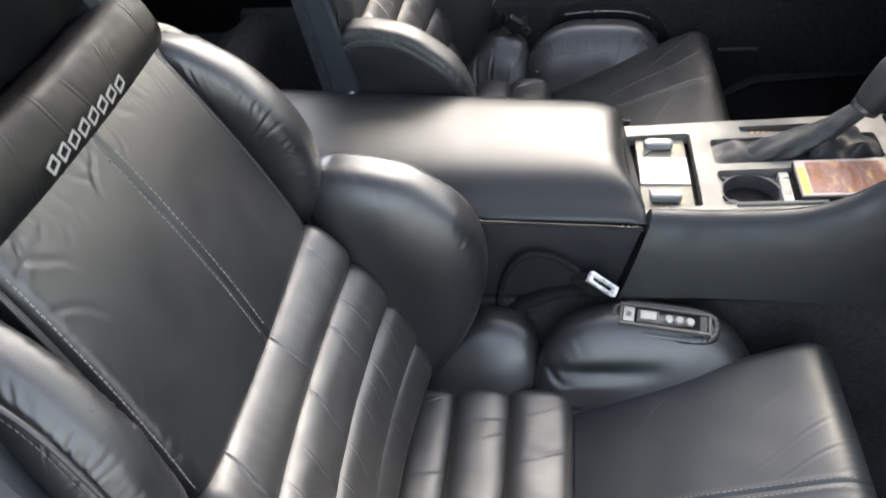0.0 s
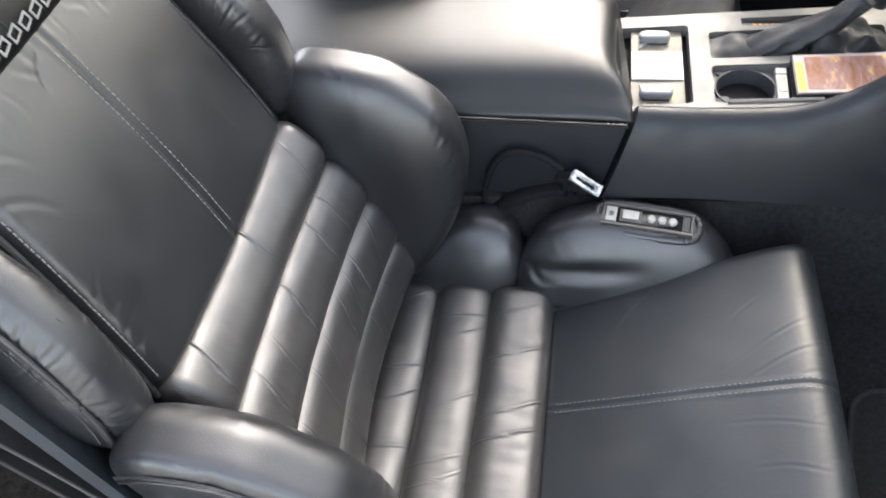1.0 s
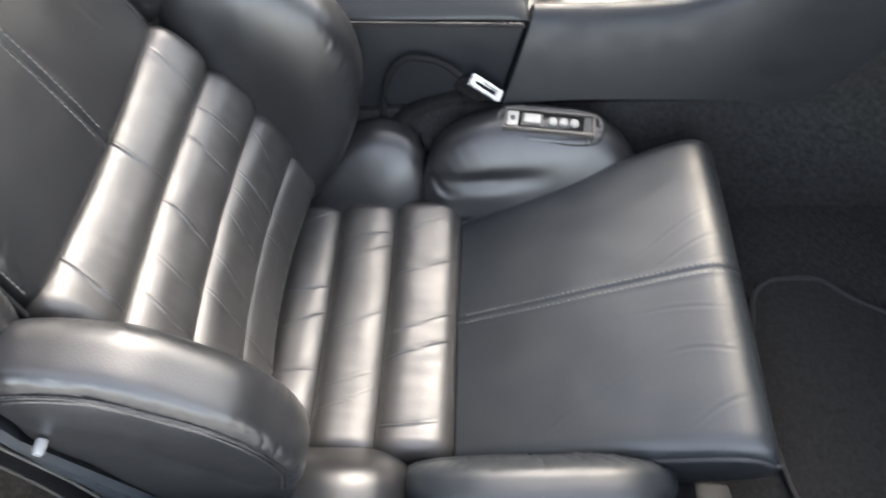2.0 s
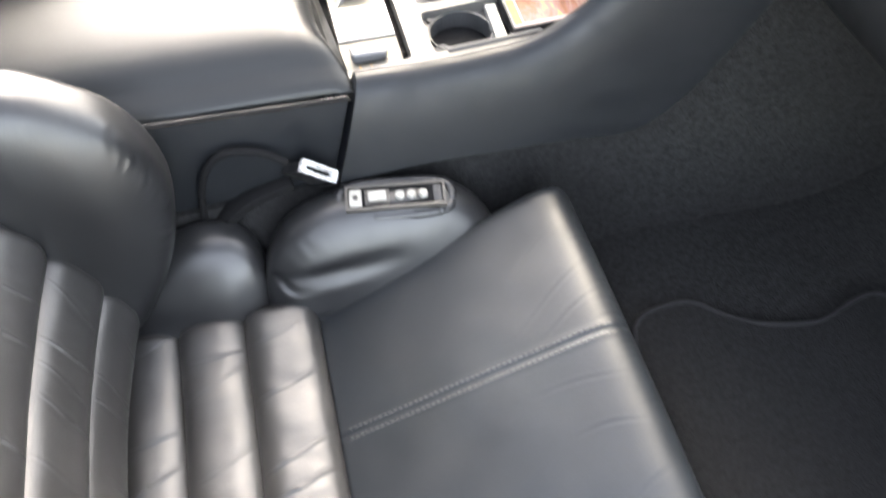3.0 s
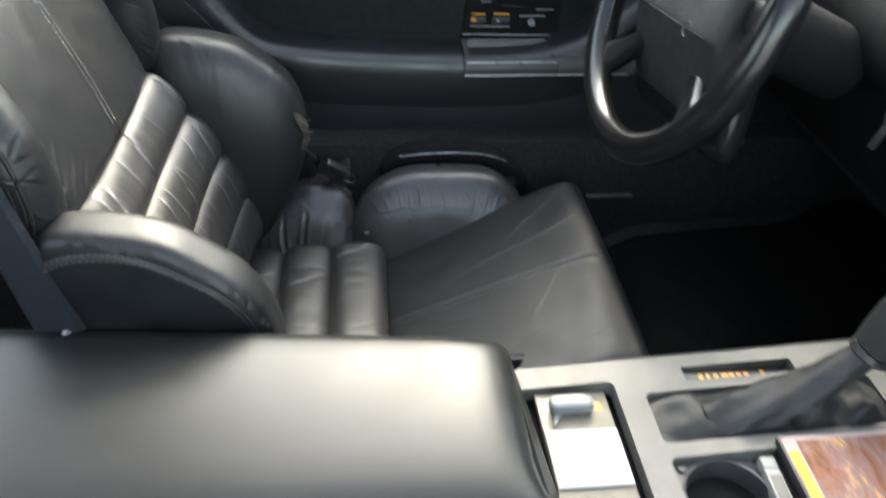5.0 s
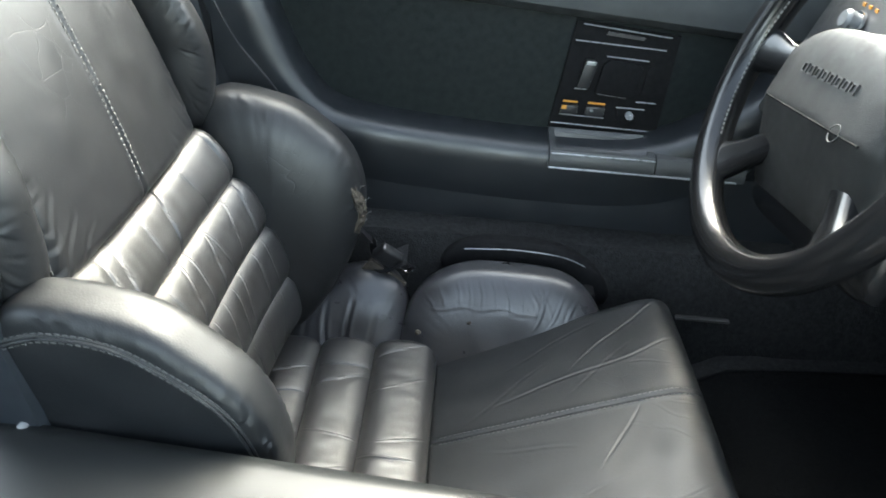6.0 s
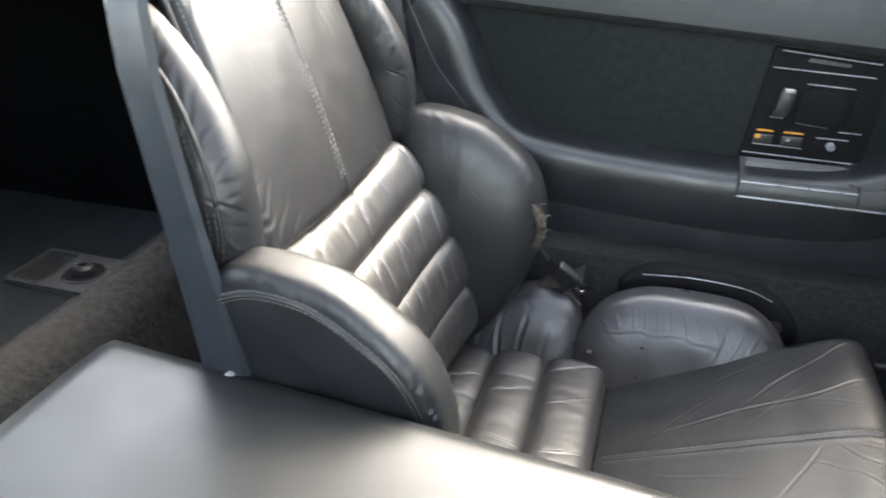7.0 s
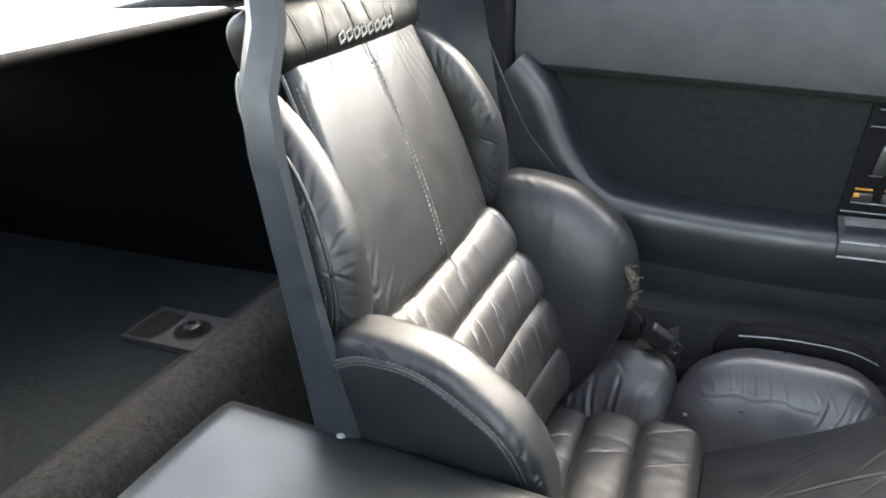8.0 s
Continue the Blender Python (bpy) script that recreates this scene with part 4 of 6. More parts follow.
    for sd in (1, -1):
        part("seam_stitching", stitches([(insert_x(z) - 0.004, sd * (insert_w(z) * 0.965), z) for z in (0.43, 0.47, 0.51, 0.55, 0.59, 0.63)], (0.9, sd * 0.4, 0.2), 0.005, width=0.0014), THREAD, s)
    # neck roll with lettering bars, and the headrest
    def neck(u):
        return Vector((-0.176 - 0.006 * u * u, u * 0.150, 0.664)), Vector((-0.35, 0, 0.94)), Vector((0.94, 0, 0.35))
    nk = part("neck_roll", roll(neck, 0.030, 0.024, 0.03, 41, creases=7, deep=0.4 if not worn else 0.8, taper=0.08), NECK, s)
    for k in range(8):
        m = Matrix.Translation((-0.1495, -0.0575 + 0.0147 * k, 0.6512)) @ Euler((0, radians(-20), radians(90))).to_matrix().to_4x4()
        b = merge(box(0, -0.0006, 0, 0.0108, 0.0006, 0.0015), box(0, -0.0006, 0.0080, 0.0108, 0.0006, 0.0095), box(0, -0.0006, 0.0015, 0.0016, 0.0006, 0.0080), box(0.0092, -0.0006, 0.0015, 0.0108, 0.0006, 0.0080))
        part("lettering_bar", moved(b, m), PALE, nk, "raised pale silver lettering bar", smooth=False)
    hr = [(-0.145, 0.700), (0.145, 0.700), (0.150, 0.76), (0.140, 0.83), (0.10, 0.865), (0, 0.872), (-0.10, 0.865), (-0.140, 0.83), (-0.150, 0.76)]
    part("headrest", pillow(hr, lambda u, v, h: Vector((-0.205 - 0.28 * (v - 0.7) + h, u, v)), 0.038, 0.045, 2.6, wrinkle=0.003), HEAD_CLOTH, s, "black velour headrest")
    # switch panel on the tunnel side
    if inner:
        m = Matrix.Translation((0.316, inner * 0.2050, 0.2345)) @ Euler((radians(10 * inner), radians(1.5), radians(-7 * inner))).to_matrix().to_4x4() @ Matrix.Diagonal((0.86, 0.92, 0.95, 1))
        bz = merge(box(-0.062, -0.0165, -0.004, 0.062, -0.0125, 0.004, 0.001), box(-0.062, 0.0125, -0.004, 0.062, 0.0165, 0.004, 0.001), box(-0.062, -0.0125, -0.004, -0.058, 0.0125, 0.004, 0.001), box(0.058, -0.0125, -0.004, 0.062, 0.0125, 0.004, 0.001))
        lip = []
        for k in range(140):
            t = 2 * math.pi * k / 140
            q = Vector((0.0700 * math.copysign(abs(math.cos(t)) ** 0.55, math.cos(t)), 0.0215 * math.copysign(abs(math.sin(t)) ** 0.6, math.sin(t)), (-0.0080 if math.sin(t) * inner > 0 else -0.0105) + 0.0020 * noise.noise(Vector((math.cos(t) * 14, math.sin(t) * 9, 5)))))
            lip.append(m @ (q + Vector((0, 0.002 * inner, 0))))
        part("panel_lip", tube(lip + lip[:1], lambda f: 0.0062 + 0.0010 * noise.noise(Vector((f * 60, 2, 3))), 10, caps=False), LEATHER, s, "gathered leather edge round the switches")
        pan = part("switch_panel", moved(bz, m), KEY_GREY, s, "switch panel with worn grey bezel")
        part("panel_face", moved(box(-0.058, -0.0125, -0.006, 0.058, 0.0125, 0.0005), m), BLACK_MATT, pan)
        part("end_plate", moved(box(-0.057, -0.011, 0.0005, -0.042, 0.011, 0.003, 0.0008), m), KEY_CREAM, pan, "cream end plate with a screw")
        part("end_plate", moved(box(0.047, -0.011, 0.0005, 0.057, 0.011, 0.002, 0.0008), m), TRAY, pan)
        part("screw", moved(tube([(-0.0495, 0, 0.003), (-0.0495, 0, 0.0042)], 0.0035, 12), m), BLACK, pan)
        rk = part("rocker_frame", moved(box(-0.038, -0.0095, 0.0005, -0.008, 0.0095, 0.003, 0.001), m), KEY_GREY, pan)
        part("rocker", moved(box(-0.034, -0.0065, 0.003, -0.012, 0.0065, 0.0065, 0.0015), m), KEY_CREAM, rk, "pale worn rocker switch")
        for k in range(3):
            part("button", moved(tube([(0.005 + 0.0145 * k, 0, 0.0), (0.005 + 0.0145 * k, 0, 0.004), (0.005 + 0.0145 * k, 0, 0.0055)], lambda q: 0.0056 if q < 0.8 else 0.0038, 16), m), KEY_CREAM, pan, "cream dome button")
    return s


seat("sports_seat", (0, -0.38, 0), "black leather sports seat with stuffed rolls, smooth condition", 1, False)
drv = seat("sports_seat", (-0.040, 0.38, 0), "black leather sports seat with creased worn bolsters", 0, True)
# worn through patch on the driver's outer wing
part("torn_patch", pillow([(0, -0.046), (0.006, -0.030), (0.009, -0.006), (0.008, 0.020), (0.002, 0.042), (-0.006, 0.026), (-0.010, 0.006), (-0.005, -0.010), (-0.009, -0.028)], lambda u, v, h: Vector((0.1028 + 0.43 * u + 0.9 * h - 9 * (v + 0.01) ** 2, 0.1920 + 0.9 * u - 0.43 * h, 0.318 + v)), 0.0030, 0.006, wrinkle=0.0035, wscale=260, n=90), TAN, drv, "torn brown patch on the bolster edge")
for k, (tz, tu) in enumerate(((0.352, 0.004), (0.338, 0.010), (0.322, 0.012), (0.302, 0.010), (0.290, 0.006))):
    fx = 0.1035 - 9 * (tz - 0.308) ** 2
    part("loose_thread", tube(spline([(fx, 0.196, tz), (fx + 0.004 + tu * 0.3, 0.202, tz + 0.004), (fx + 0.003 + tu * 0.6, 0.206 + 0.2 * tu, tz + 0.002 * (k - 2))], 8), 0.0006, 5), THREAD_MID, drv, "grey frayed thread")
for hx, hy, hz in ((0.183, 0.1600, 0.158), (0.248, 0.1640, 0.178)):
    part("torn_hole", pillow([(0.003, 0), (0.001, 0.0035), (-0.003, 0.0015), (-0.0015, -0.003)], lambda u, v, h, hx=hx, hy=hy, hz=hz: Vector((hx + u * 1.3, hy - h, hz + v)), 0.004, 0.004, wrinkle=0.002, wscale=300, n=24), TAN, drv, "small torn hole with pale edge")


# ---- centre console ----
def plate_z(x):
    return 0.325 + 0.06 * (x - 0.29)


console = thing("centre_console", (0, 0, 0), "blue-black vinyl centre console with grey shifter plate", "console")


def cheek(side):
    top = [(0.296, 0.338), (0.36, 0.337), (0.43, 0.339), (0.486, 0.348), (0.541, 0.382), (0.580, 0.432), (0.611, 0.480), (0.655, 0.56)]
    bot = [(0.262, 0.235), (0.36, 0.240), (0.45, 0.238), (0.517, 0.236), (0.600, 0.232), (0.652, 0.272), (0.690, 0.335), (0.735, 0.42)]
    T = spline([(x, 0, z) for x, z in top], 40)
    B = spline([(x, 0, z) for x, z in bot], 40)
    rings = []
    for a, b in zip(T, B):
        sec = []
        for f, y in ((0.06, 0.0865), (0.0, 0.0905), (-0.02, 0.0965), (0.0, 0.104), (0.06, 0.112), (0.16, 0.118), (0.4, 0.127), (0.7, 0.136), (1.0, 0.143)):
            q = a.lerp(b, f)
            sec.append(Vector((q.x, side * y, q.z)))
        q = a.lerp(b, 1.0)
        sec.append(Vector((q.x, side * 0.085, q.z)))
        rings.append(sec)
    return loft(rings)


part("side_cheek", cheek(-1), CONSOLE_VINYL, console)
far = [(0.103, 0.322), (0.112, 0.318), (0.120, 0.30), (0.138, 0.235), (0.09, 0.235), (0.09, 0.30)]
part("far_side", loft([[Vector((x, y, z + 0.06 * (x - 0.29))) for y, z in far] for x in (0.28, 0.45, 0.62)]), CONSOLE_VINYL, console)
# rear body under the armrest, with side panels
part("rear_body", box(-0.24, -0.104, 0.16, 0.278, 0.104, 0.322, 0.004), BLACK_MATT, console)
for sd in (-1, 1):
    out = [(-0.24, 0.20), (0.258, 0.225), (0.286, 0.328), (-0.24, 0.345)]
    part("side_panel", prism(out, 0.005, 0.008, lambda u, v, h, sd=sd: Vector((u, sd * (0.106 + 0.10 * (0.335 - v) + h), v)), 0.002), CONSOLE_VINYL, console)
    part("panel_lip", tube([(-0.24, sd * 0.118, 0.344), (0.287, sd * 0.118, 0.327)], 0.0010, 8), BLACK_MATT, console)
# armrest lid
sec = [(0.121, 0.326), (0.124, 0.340), (0.1225, 0.354), (0.117, 0.3625), (0.104, 0.3670), (0.08, 0.3690), (0.03, 0.3705), (-0.01, 0.3710), (-0.035, 0.3695), (-0.052, 0.3668), (-0.064, 0.3620), (-0.072, 0.3562), (-0.078, 0.3500), (-0.0835, 0.3455), (-0.093, 0.3400), (-0.102, 0.3335), (-0.106, 0.3285), (-0.105, 0.3240), (-0.09, 0.322), (0.10, 0.322)]
rings = []
for x, k, dz in ((-0.246, 0.6, -0.016), (-0.243, 0.85, -0.006), (-0.236, 0.97, -0.001), (-0.22, 1, 0), (-0.1, 1, 0), (0.0, 1, 0), (0.1, 1, 0), (0.18, 1, 0), (0.210, 1, -0.0003), (0.228, 1, -0.0014), (0.242, 1, -0.0036), (0.253, 0.998, -0.0070), (0.261, 0.993, -0.0120), (0.2665, 0.985, -0.0185), (0.2692, 0.975, -0.026), (0.270, 0.965, -0.034)):
    ring = []
    for y, z in sec:
        f = (z - 0.322) / 0.05
        yy = y * (0.112 + (0.27 - x) * 0.088) / 0.124 if y > 0 else y
        q = min(max((-0.015 - y) / 0.08, 0), 1)
        jut = 0.018 * q * q * (3 - 2 * q) * min(max((x - 0.18) / 0.08, 0), 1)
        ring.append(Vector((x + jut + (0.006 * (1 - f) if x > 0.24 else 0), yy * (0.98 + 0.02 * k), max(0.322, 0.322 + (z - 0.322) * min(1, k + 0.1) + dz * f))))
    rings.append(ring)
part("armrest_lid", loft(rings), VINYL_LID, console, "smooth padded black armrest lid", sharp=60)
part("lid_hinge_pin", box(0.262, -0.112, 0.314, 0.282, -0.085, 0.322, 0.002), STEEL, console)

# shifter plate with wells
xs = [0.269, 0.273, 0.360, 0.384, 0.425, 0.526, 0.585, 0.604]
ys = [-0.090, -0.0742, -0.006, 0.008, 0.062, 0.0725, 0.079, 0.0885, 0.103]
HOLES = [(0.273, 0.360, -0.0742, 0.079), (0.384, 0.585, -0.0742, -0.006), (0.384, 0.585, 0.008, 0.062), (0.425, 0.526, 0.0725, 0.0885)]


def holed(xs, ys, holes, zf, thick):
    bm = bmesh.new()
    solid = {}
    for i in range(len(xs) - 1):
        for j in range(len(ys) - 1):
            cx, cy = (xs[i] + xs[i + 1]) / 2, (ys[j] + ys[j + 1]) / 2
            solid[i, j] = not any(a < cx < b and c < cy < d for a, b, c, d in holes)
    V = {}

    def v(i, j, k):
        if (i, j, k) not in V:
            V[i, j, k] = bm.verts.new((xs[i], ys[j], zf(xs[i]) - thick * k))
        return V[i, j, k]
    for (i, j), on in solid.items():
        if not on:
            continue
        bm.faces.new((v(i, j, 0), v(i + 1, j, 0), v(i + 1, j + 1, 0), v(i, j + 1, 0)))
        bm.faces.new((v(i, j + 1, 1), v(i + 1, j + 1, 1), v(i + 1, j, 1), v(i, j, 1)))
        for di, dj, e in ((-1, 0, ((0, 0), (0, 1))), (1, 0, ((1, 1), (1, 0))), (0, -1, ((1, 0), (0, 0))), (0, 1, ((0, 1), (1, 1)))):
            if not solid.get((i + di, j + dj), False):
                (a, b), (c, d) = e
                bm.faces.new((v(i + a, j + b, 0), v(i + c, j + d, 0), v(i + c, j + d, 1), v(i + a, j + b, 1)))
    corners = [(x, y) for h in holes[:3] for x in h[:2] for y in h[2:]]
    upright = [e for e in bm.edges if all(any(abs(q.co.x - x) + abs(q.co.y - y) < 1e-5 for x, y in corners) for q in e.verts) and (e.verts[0].co - e.verts[1].co).xy.length < 1e-5]
    bmesh.ops.bevel(bm, geom=upright, offset=0.006, segments=4, profile=0.5, affect="EDGES")
    return bm


pl = part("shifter_plate", holed(xs, ys, HOLES, plate_z, 0.016), PLATE, console, "satin silver-grey shifter plate", smooth=False)
bv = pl.modifiers.new("soft_edges", "BEVEL")
bv.width, bv.segments, bv.limit_method, bv.angle_limit = 0.003, 3, "ANGLE", radians(50)
part("well_floor", box(0.271, -0.085, 0.300, 0.60, 0.10, 0.3065), BLACK_MATT, console)
# ashtray and heater panel
ash = part("ashtray_panel", box(0.2895, -0.071, 0.311, 0.3530, 0.0775, 0.3195, 0.001), ASH_METAL, console, "champagne metal panel with two knobs")
moved_lid = box(0.2900, -0.0225, 0.3197, 0.3522, 0.0330, 0.3225, 0.001)
part("ashtray_lid", moved_lid, WHITE_LID, ash, "bright metal ashtray lid")
for y0 in (-0.053, 0.058):
    k = part("knob", pillow([(-0.0175, -0.006), (0, -0.0072), (0.0175, -0.006), (0.0175, 0.006), (0, 0.0072), (-0.0175, 0.006)], lambda u, v, h, y0=y0: Vector((0.318 + u, y0 + v, 0.3265 + h)), 0.006, 0.007, 4.0, n=40), KNOB, ash, "grey ribbed slide knob")
    part("knob_base", box(0.302, y0 - 0.0075, 0.3195, 0.334, y0 + 0.0075, 0.3215, 0.001), BLACK, ash)
    up = 1 if y0 < 0 else -1
    part("pointer", prism([(0.299, y0 + 0.020 * up), (0.3025, y0 + 0.006 * up), (0.309, y0 + 0.0085 * up)], 0.3195, 0.3230, lambda u, v, h: Vector((u, v, h))), KNOB, ash)
for x0, y0, x1, y1 in ((0.3385, 0.0555, 0.3470, 0.0575), (0.3400, 0.0600, 0.3460, 0.0640), (0.3050, -0.0690, 0.3068, -0.0635), (0.3170, -0.0690, 0.3188, -0.0635), (0.3380, -0.0560, 0.3400, -0.0490), (0.3000, -0.0520, 0.3012, -0.0480)):
    part("marking", box(x0, y0, 0.3194, x1, y1, 0.3199), ORANGE, ash)
# gear gate window with orange marks
gw = part("gear_indicator", box(0.4265, 0.0735, 0.318, 0.5245, 0.0875, 0.3285, 0.001), BLACK, console, "black gear indicator with orange marks")
for k, w in enumerate((0.004, 0.003, 0.004, 0.006, 0.005, 0.004, 0.004)):
    part("marking", box(0.440 + 0.0072 * k, 0.0765, 0.3284, 0.440 + 0.0072 * k + w, 0.083, 0.3289), ORANGE, gw)
part("marking", box(0.499, 0.0770, 0.3284, 0.5025, 0.0855, 0.3289), ORANGE, gw)
# cup holder
cup = part("cup_holder", bmesh.new(), TRAY, console, "round black cup holder")
bm = bmesh.new()
for (r0, z0), (r1, z1) in (((0.0305, 0.268), (0.0335, 0.326)), ((0.0335, 0.326), (0.0355, 0.3265)), ((0.0001, 0.268), (0.0305, 0.268))):
    n = 40
    a = [bm.verts.new((0.421 + r0 * math.cos(2 * math.pi * k / n), -0.0415 + r0 * math.sin(2 * math.pi * k / n), z0)) for k in range(n)]
    b = [bm.verts.new((0.421 + r1 * math.cos(2 * math.pi * k / n), -0.0415 + r1 * math.sin(2 * math.pi * k / n), z1)) for k in range(n)]
    for k in range(n):
        bm.faces.new((a[k], a[(k + 1) % n], b[(k + 1) % n], b[k]))
bm.to_mesh(cup.data)
bm.free()
# tray floor round the cup, with a real hole
bm = bmesh.new()
n = 40
outer = []
for k in range(n):
    a = 2 * math.pi * k / n
    c, s_ = math.cos(a), math.sin(a)
    m = max(abs(c) / 0.0352, abs(s_) / 0.0345)
    outer.append((0.421 + c / m, -0.0413 + s_ / m))
ra = [bm.verts.new((0.421 + 0.0350 * math.cos(2 * math.pi * k / n), -0.0415 + 0.0350 * math.sin(2 * math.pi * k / n), 0.3215)) for k in range(n)]
rb = [bm.verts.new((x, y, 0.3215)) for x, y in outer]
for k in range(n):
    bm.faces.new((ra[k], ra[(k + 1) % n], rb[(k + 1) % n], rb[k]))
part("tray", bm, PLATE, console)
part("tray", box(0.457, -0.0758, 0.3065, 0.4695, -0.0055, 0.3208, 0.001), BLACK_MATT, console)
part("tray", box(0.4700, -0.0758, 0.3065, 0.588, -0.0055, 0.3290, 0.001), BLACK_MATT, console)
part("tray_screw", tube([(0.393, -0.012, 0.3215), (0.393, -0.012, 0.3245)], 0.0032, 12), DASH_GREY, console)
part("tray_lip", tube([(0.398, -0.0745, 0.3315), (0.50, -0.0745, 0.3375)], 0.0034, 8), PLATE, console)

# things in the tray
case = thing("cassette_case", (0.5245, -0.0370, 0.3455), "flat plastic case with orange printed cover in the console tray", "cassette case")
case.rotation_euler = (radians(0.5), radians(-3.5), radians(-1.5))
part("case", box(-0.053, -0.0355, -0.0165, 0.053, 0.0355, 0.0, 0.0012), BLACK, case, "dark translucent plastic box")
part("cover_card", box(-0.0515, -0.034, 0.0, 0.0515, 0.034, 0.0012, 0.0004), CARD_PALE, case, "pale lilac printed cover card", smooth=False)
part("printed_picture", box(-0.040, -0.029, 0.0012, 0.047, 0.029, 0.0016), COVER, case, "brown and gold printed picture", smooth=False)
part("spine_strip", box(-0.0505, -0.031, 0.0012, -0.042, 0.020, 0.0016), CARD_GOLD, case, "yellow gold strip")
lighter = thing("lighter", (0.4605, -0.041, 0.321), "silver pocket lighter lying in the console tray", "lighter")
lighter.rotation_euler = (0, 0, radians(-3))
part("body", box(-0.0065, -0.030, 0.0, 0.0065, 0.018, 0.012, 0.002), PALE, lighter, "worn silver body")
part("cap", box(-0.0065, 0.0185, 0.0, 0.0065, 0.030, 0.012, 0.002), PALE, lighter)
part("label", box(-0.0045, -0.015, 0.0118, 0.0045, 0.012, 0.0124), BLACK, lighter)
sweet = thing("coin", (0.395, -0.066, 0.3225), "pale coin at the corner of the tray", "coin")
part("disc", moved(tube([(0, 0, 0), (0, 0, 0.002)], 0.009, 24), Euler((radians(14), radians(-10), 0)).to_matrix().to_4x4()), DASH_GREY, sweet)


# shifter
def shifter():
    t = thing("gear_lever", (0, 0, 0), "automatic gear lever with pleated leather gaiter", "gear lever")
    C = spline([(0.435, 0.034, 0.322), (0.47, 0.032, 0.341), (0.51, 0.034, 0.361), (0.538, 0.037, 0.383), (0.552, 0.038, 0.396)], 26)
    rings = []
    for i, c in enumerate(C):
        f = i / 25
        tdir = (C[min(i + 1, 25)] - C[max(i - 1, 0)]).normalized()
        nn = Vector((-tdir.z, 0, tdir.x))
        w = 0.013 * (1 - f) ** 0.8 + 0.0112
        h = 0.008 * (1 - f) ** 1.2 + 0.0105
        ring = []
        for k in range(28):
            a = 2 * math.pi * k / 28
            q = 1 + 0.11 * math.sin(5 * a + 9 * f) * (1 - f * 0.6) + 0.10 * noise.noise(Vector((f * 8, math.cos(a) * 2, math.sin(a) * 2)))
            ring.append(c + Vector((0, math.cos(a) * w * q, 0)) + nn * math.sin(a) * h * q)
        rings.append(ring)
    part("gaiter", loft(rings), GAITER, t, "soft creased black leather gaiter")
    skirt = pillow([(0.384, 0.010), (0.48, 0.0085), (0.58, 0.010), (0.580, 0.060), (0.48, 0.0615), (0.384, 0.060)], lambda u, v, h: Vector((u, v, plate_z(u) - 0.010 + h * (1.5 if u > 0.5 else 0.7) * (1 - 4 * max(0, u - 0.555)))), 0.018, 0.004, 2.0, wrinkle=0.012, wscale=45)
    part("gaiter_base", skirt, GAITER, t)
    d = Vector((0.44, 0.03, 0.90)).normalized()
    p0 = Vector((0.553, 0.038, 0.392))
    part("collar", tube([p0 - d * 0.002, p0, p0 + d * 0.006, p0 + d * 0.008], lambda f: (0.0150, 0.0175, 0.0175, 0.0150)[round(f * 3)], 20), BLACK, t)
    kn = part("knob", tube([p0 + d * q for q in (0.006, 0.008, 0.020, 0.040, 0.056, 0.063, 0.065)], lambda f: (0.015, 0.0180, 0.0205, 0.0225, 0.0232, 0.0218, 0.0185)[round(f * 6)], 28), GAITER, t, "black leather knob")
    part("cap", tube([p0 + d * 0.0645, p0 + d * 0.0685, p0 + d * 0.070], lambda f: (0.0195, 0.0180, 0.0135)[round(f * 2)], 28), CHROME, kn, "bright metal cap")
    sd = d.cross(Vector((0, 1, 0))).normalized()
    part("release_button", box(-0.006, -0.007, -0.004, 0.006, 0.007, 0.004, 0.002), CHROME, kn).location = p0 + d * 0.050 - sd * 0.024
    part("button_housing", tube([p0 + d * 0.036 + Vector((0.012, -0.004, 0)), p0 + d * 0.060 + Vector((0.026, -0.006, 0.0))], 0.015, 16), BLACK_MATT, kn)


shifter()

# ---- dashboard ----
dash = thing("dashboard", (0, 0, 0), "dark vinyl dashboard with centre stack", "dashboard")
prof = [(0.68, 0.46), (0.655, 0.50), (0.665, 0.545), (0.72, 0.60), (0.80, 0.635), (1.0, 0.65), (1.2, 0.65), (1.2, 0.36), (0.95, 0.33), (0.80, 0.38)]
P = spline([(x, 0, z) for x, z in prof], 60, closed=True)
part("main_pad", loft([[Vector((p.x, y, p.z)) for p in P] for y in (-0.73, -0.5, -0.2, -0.1)]), DASH, dash)
part("main_pad", loft([[Vector((p.x + 0.03, y, p.z + 0.01)) for p in P] for y in (0.12, 0.3, 0.55, 0.73)]), DASH, dash)


def stack(u, v, h):
    """Face of the centre stack: u across, v up along the slope, h out of it."""
    a = radians(47)
    return Vector((0.606 + v * math.cos(a) - h * math.sin(a), u, 0.345 + v * math.sin(a) + h * math.cos(a)))


def stack_box(u0, v0, u1, v1, h0, h1, bevel=0.0):
    bm = box(u0, v0, h0, u1, v1, h1, bevel)
    for w in bm.verts:
        w.co = stack(w.co.x, w.co.y, w.co.z)
    return bm


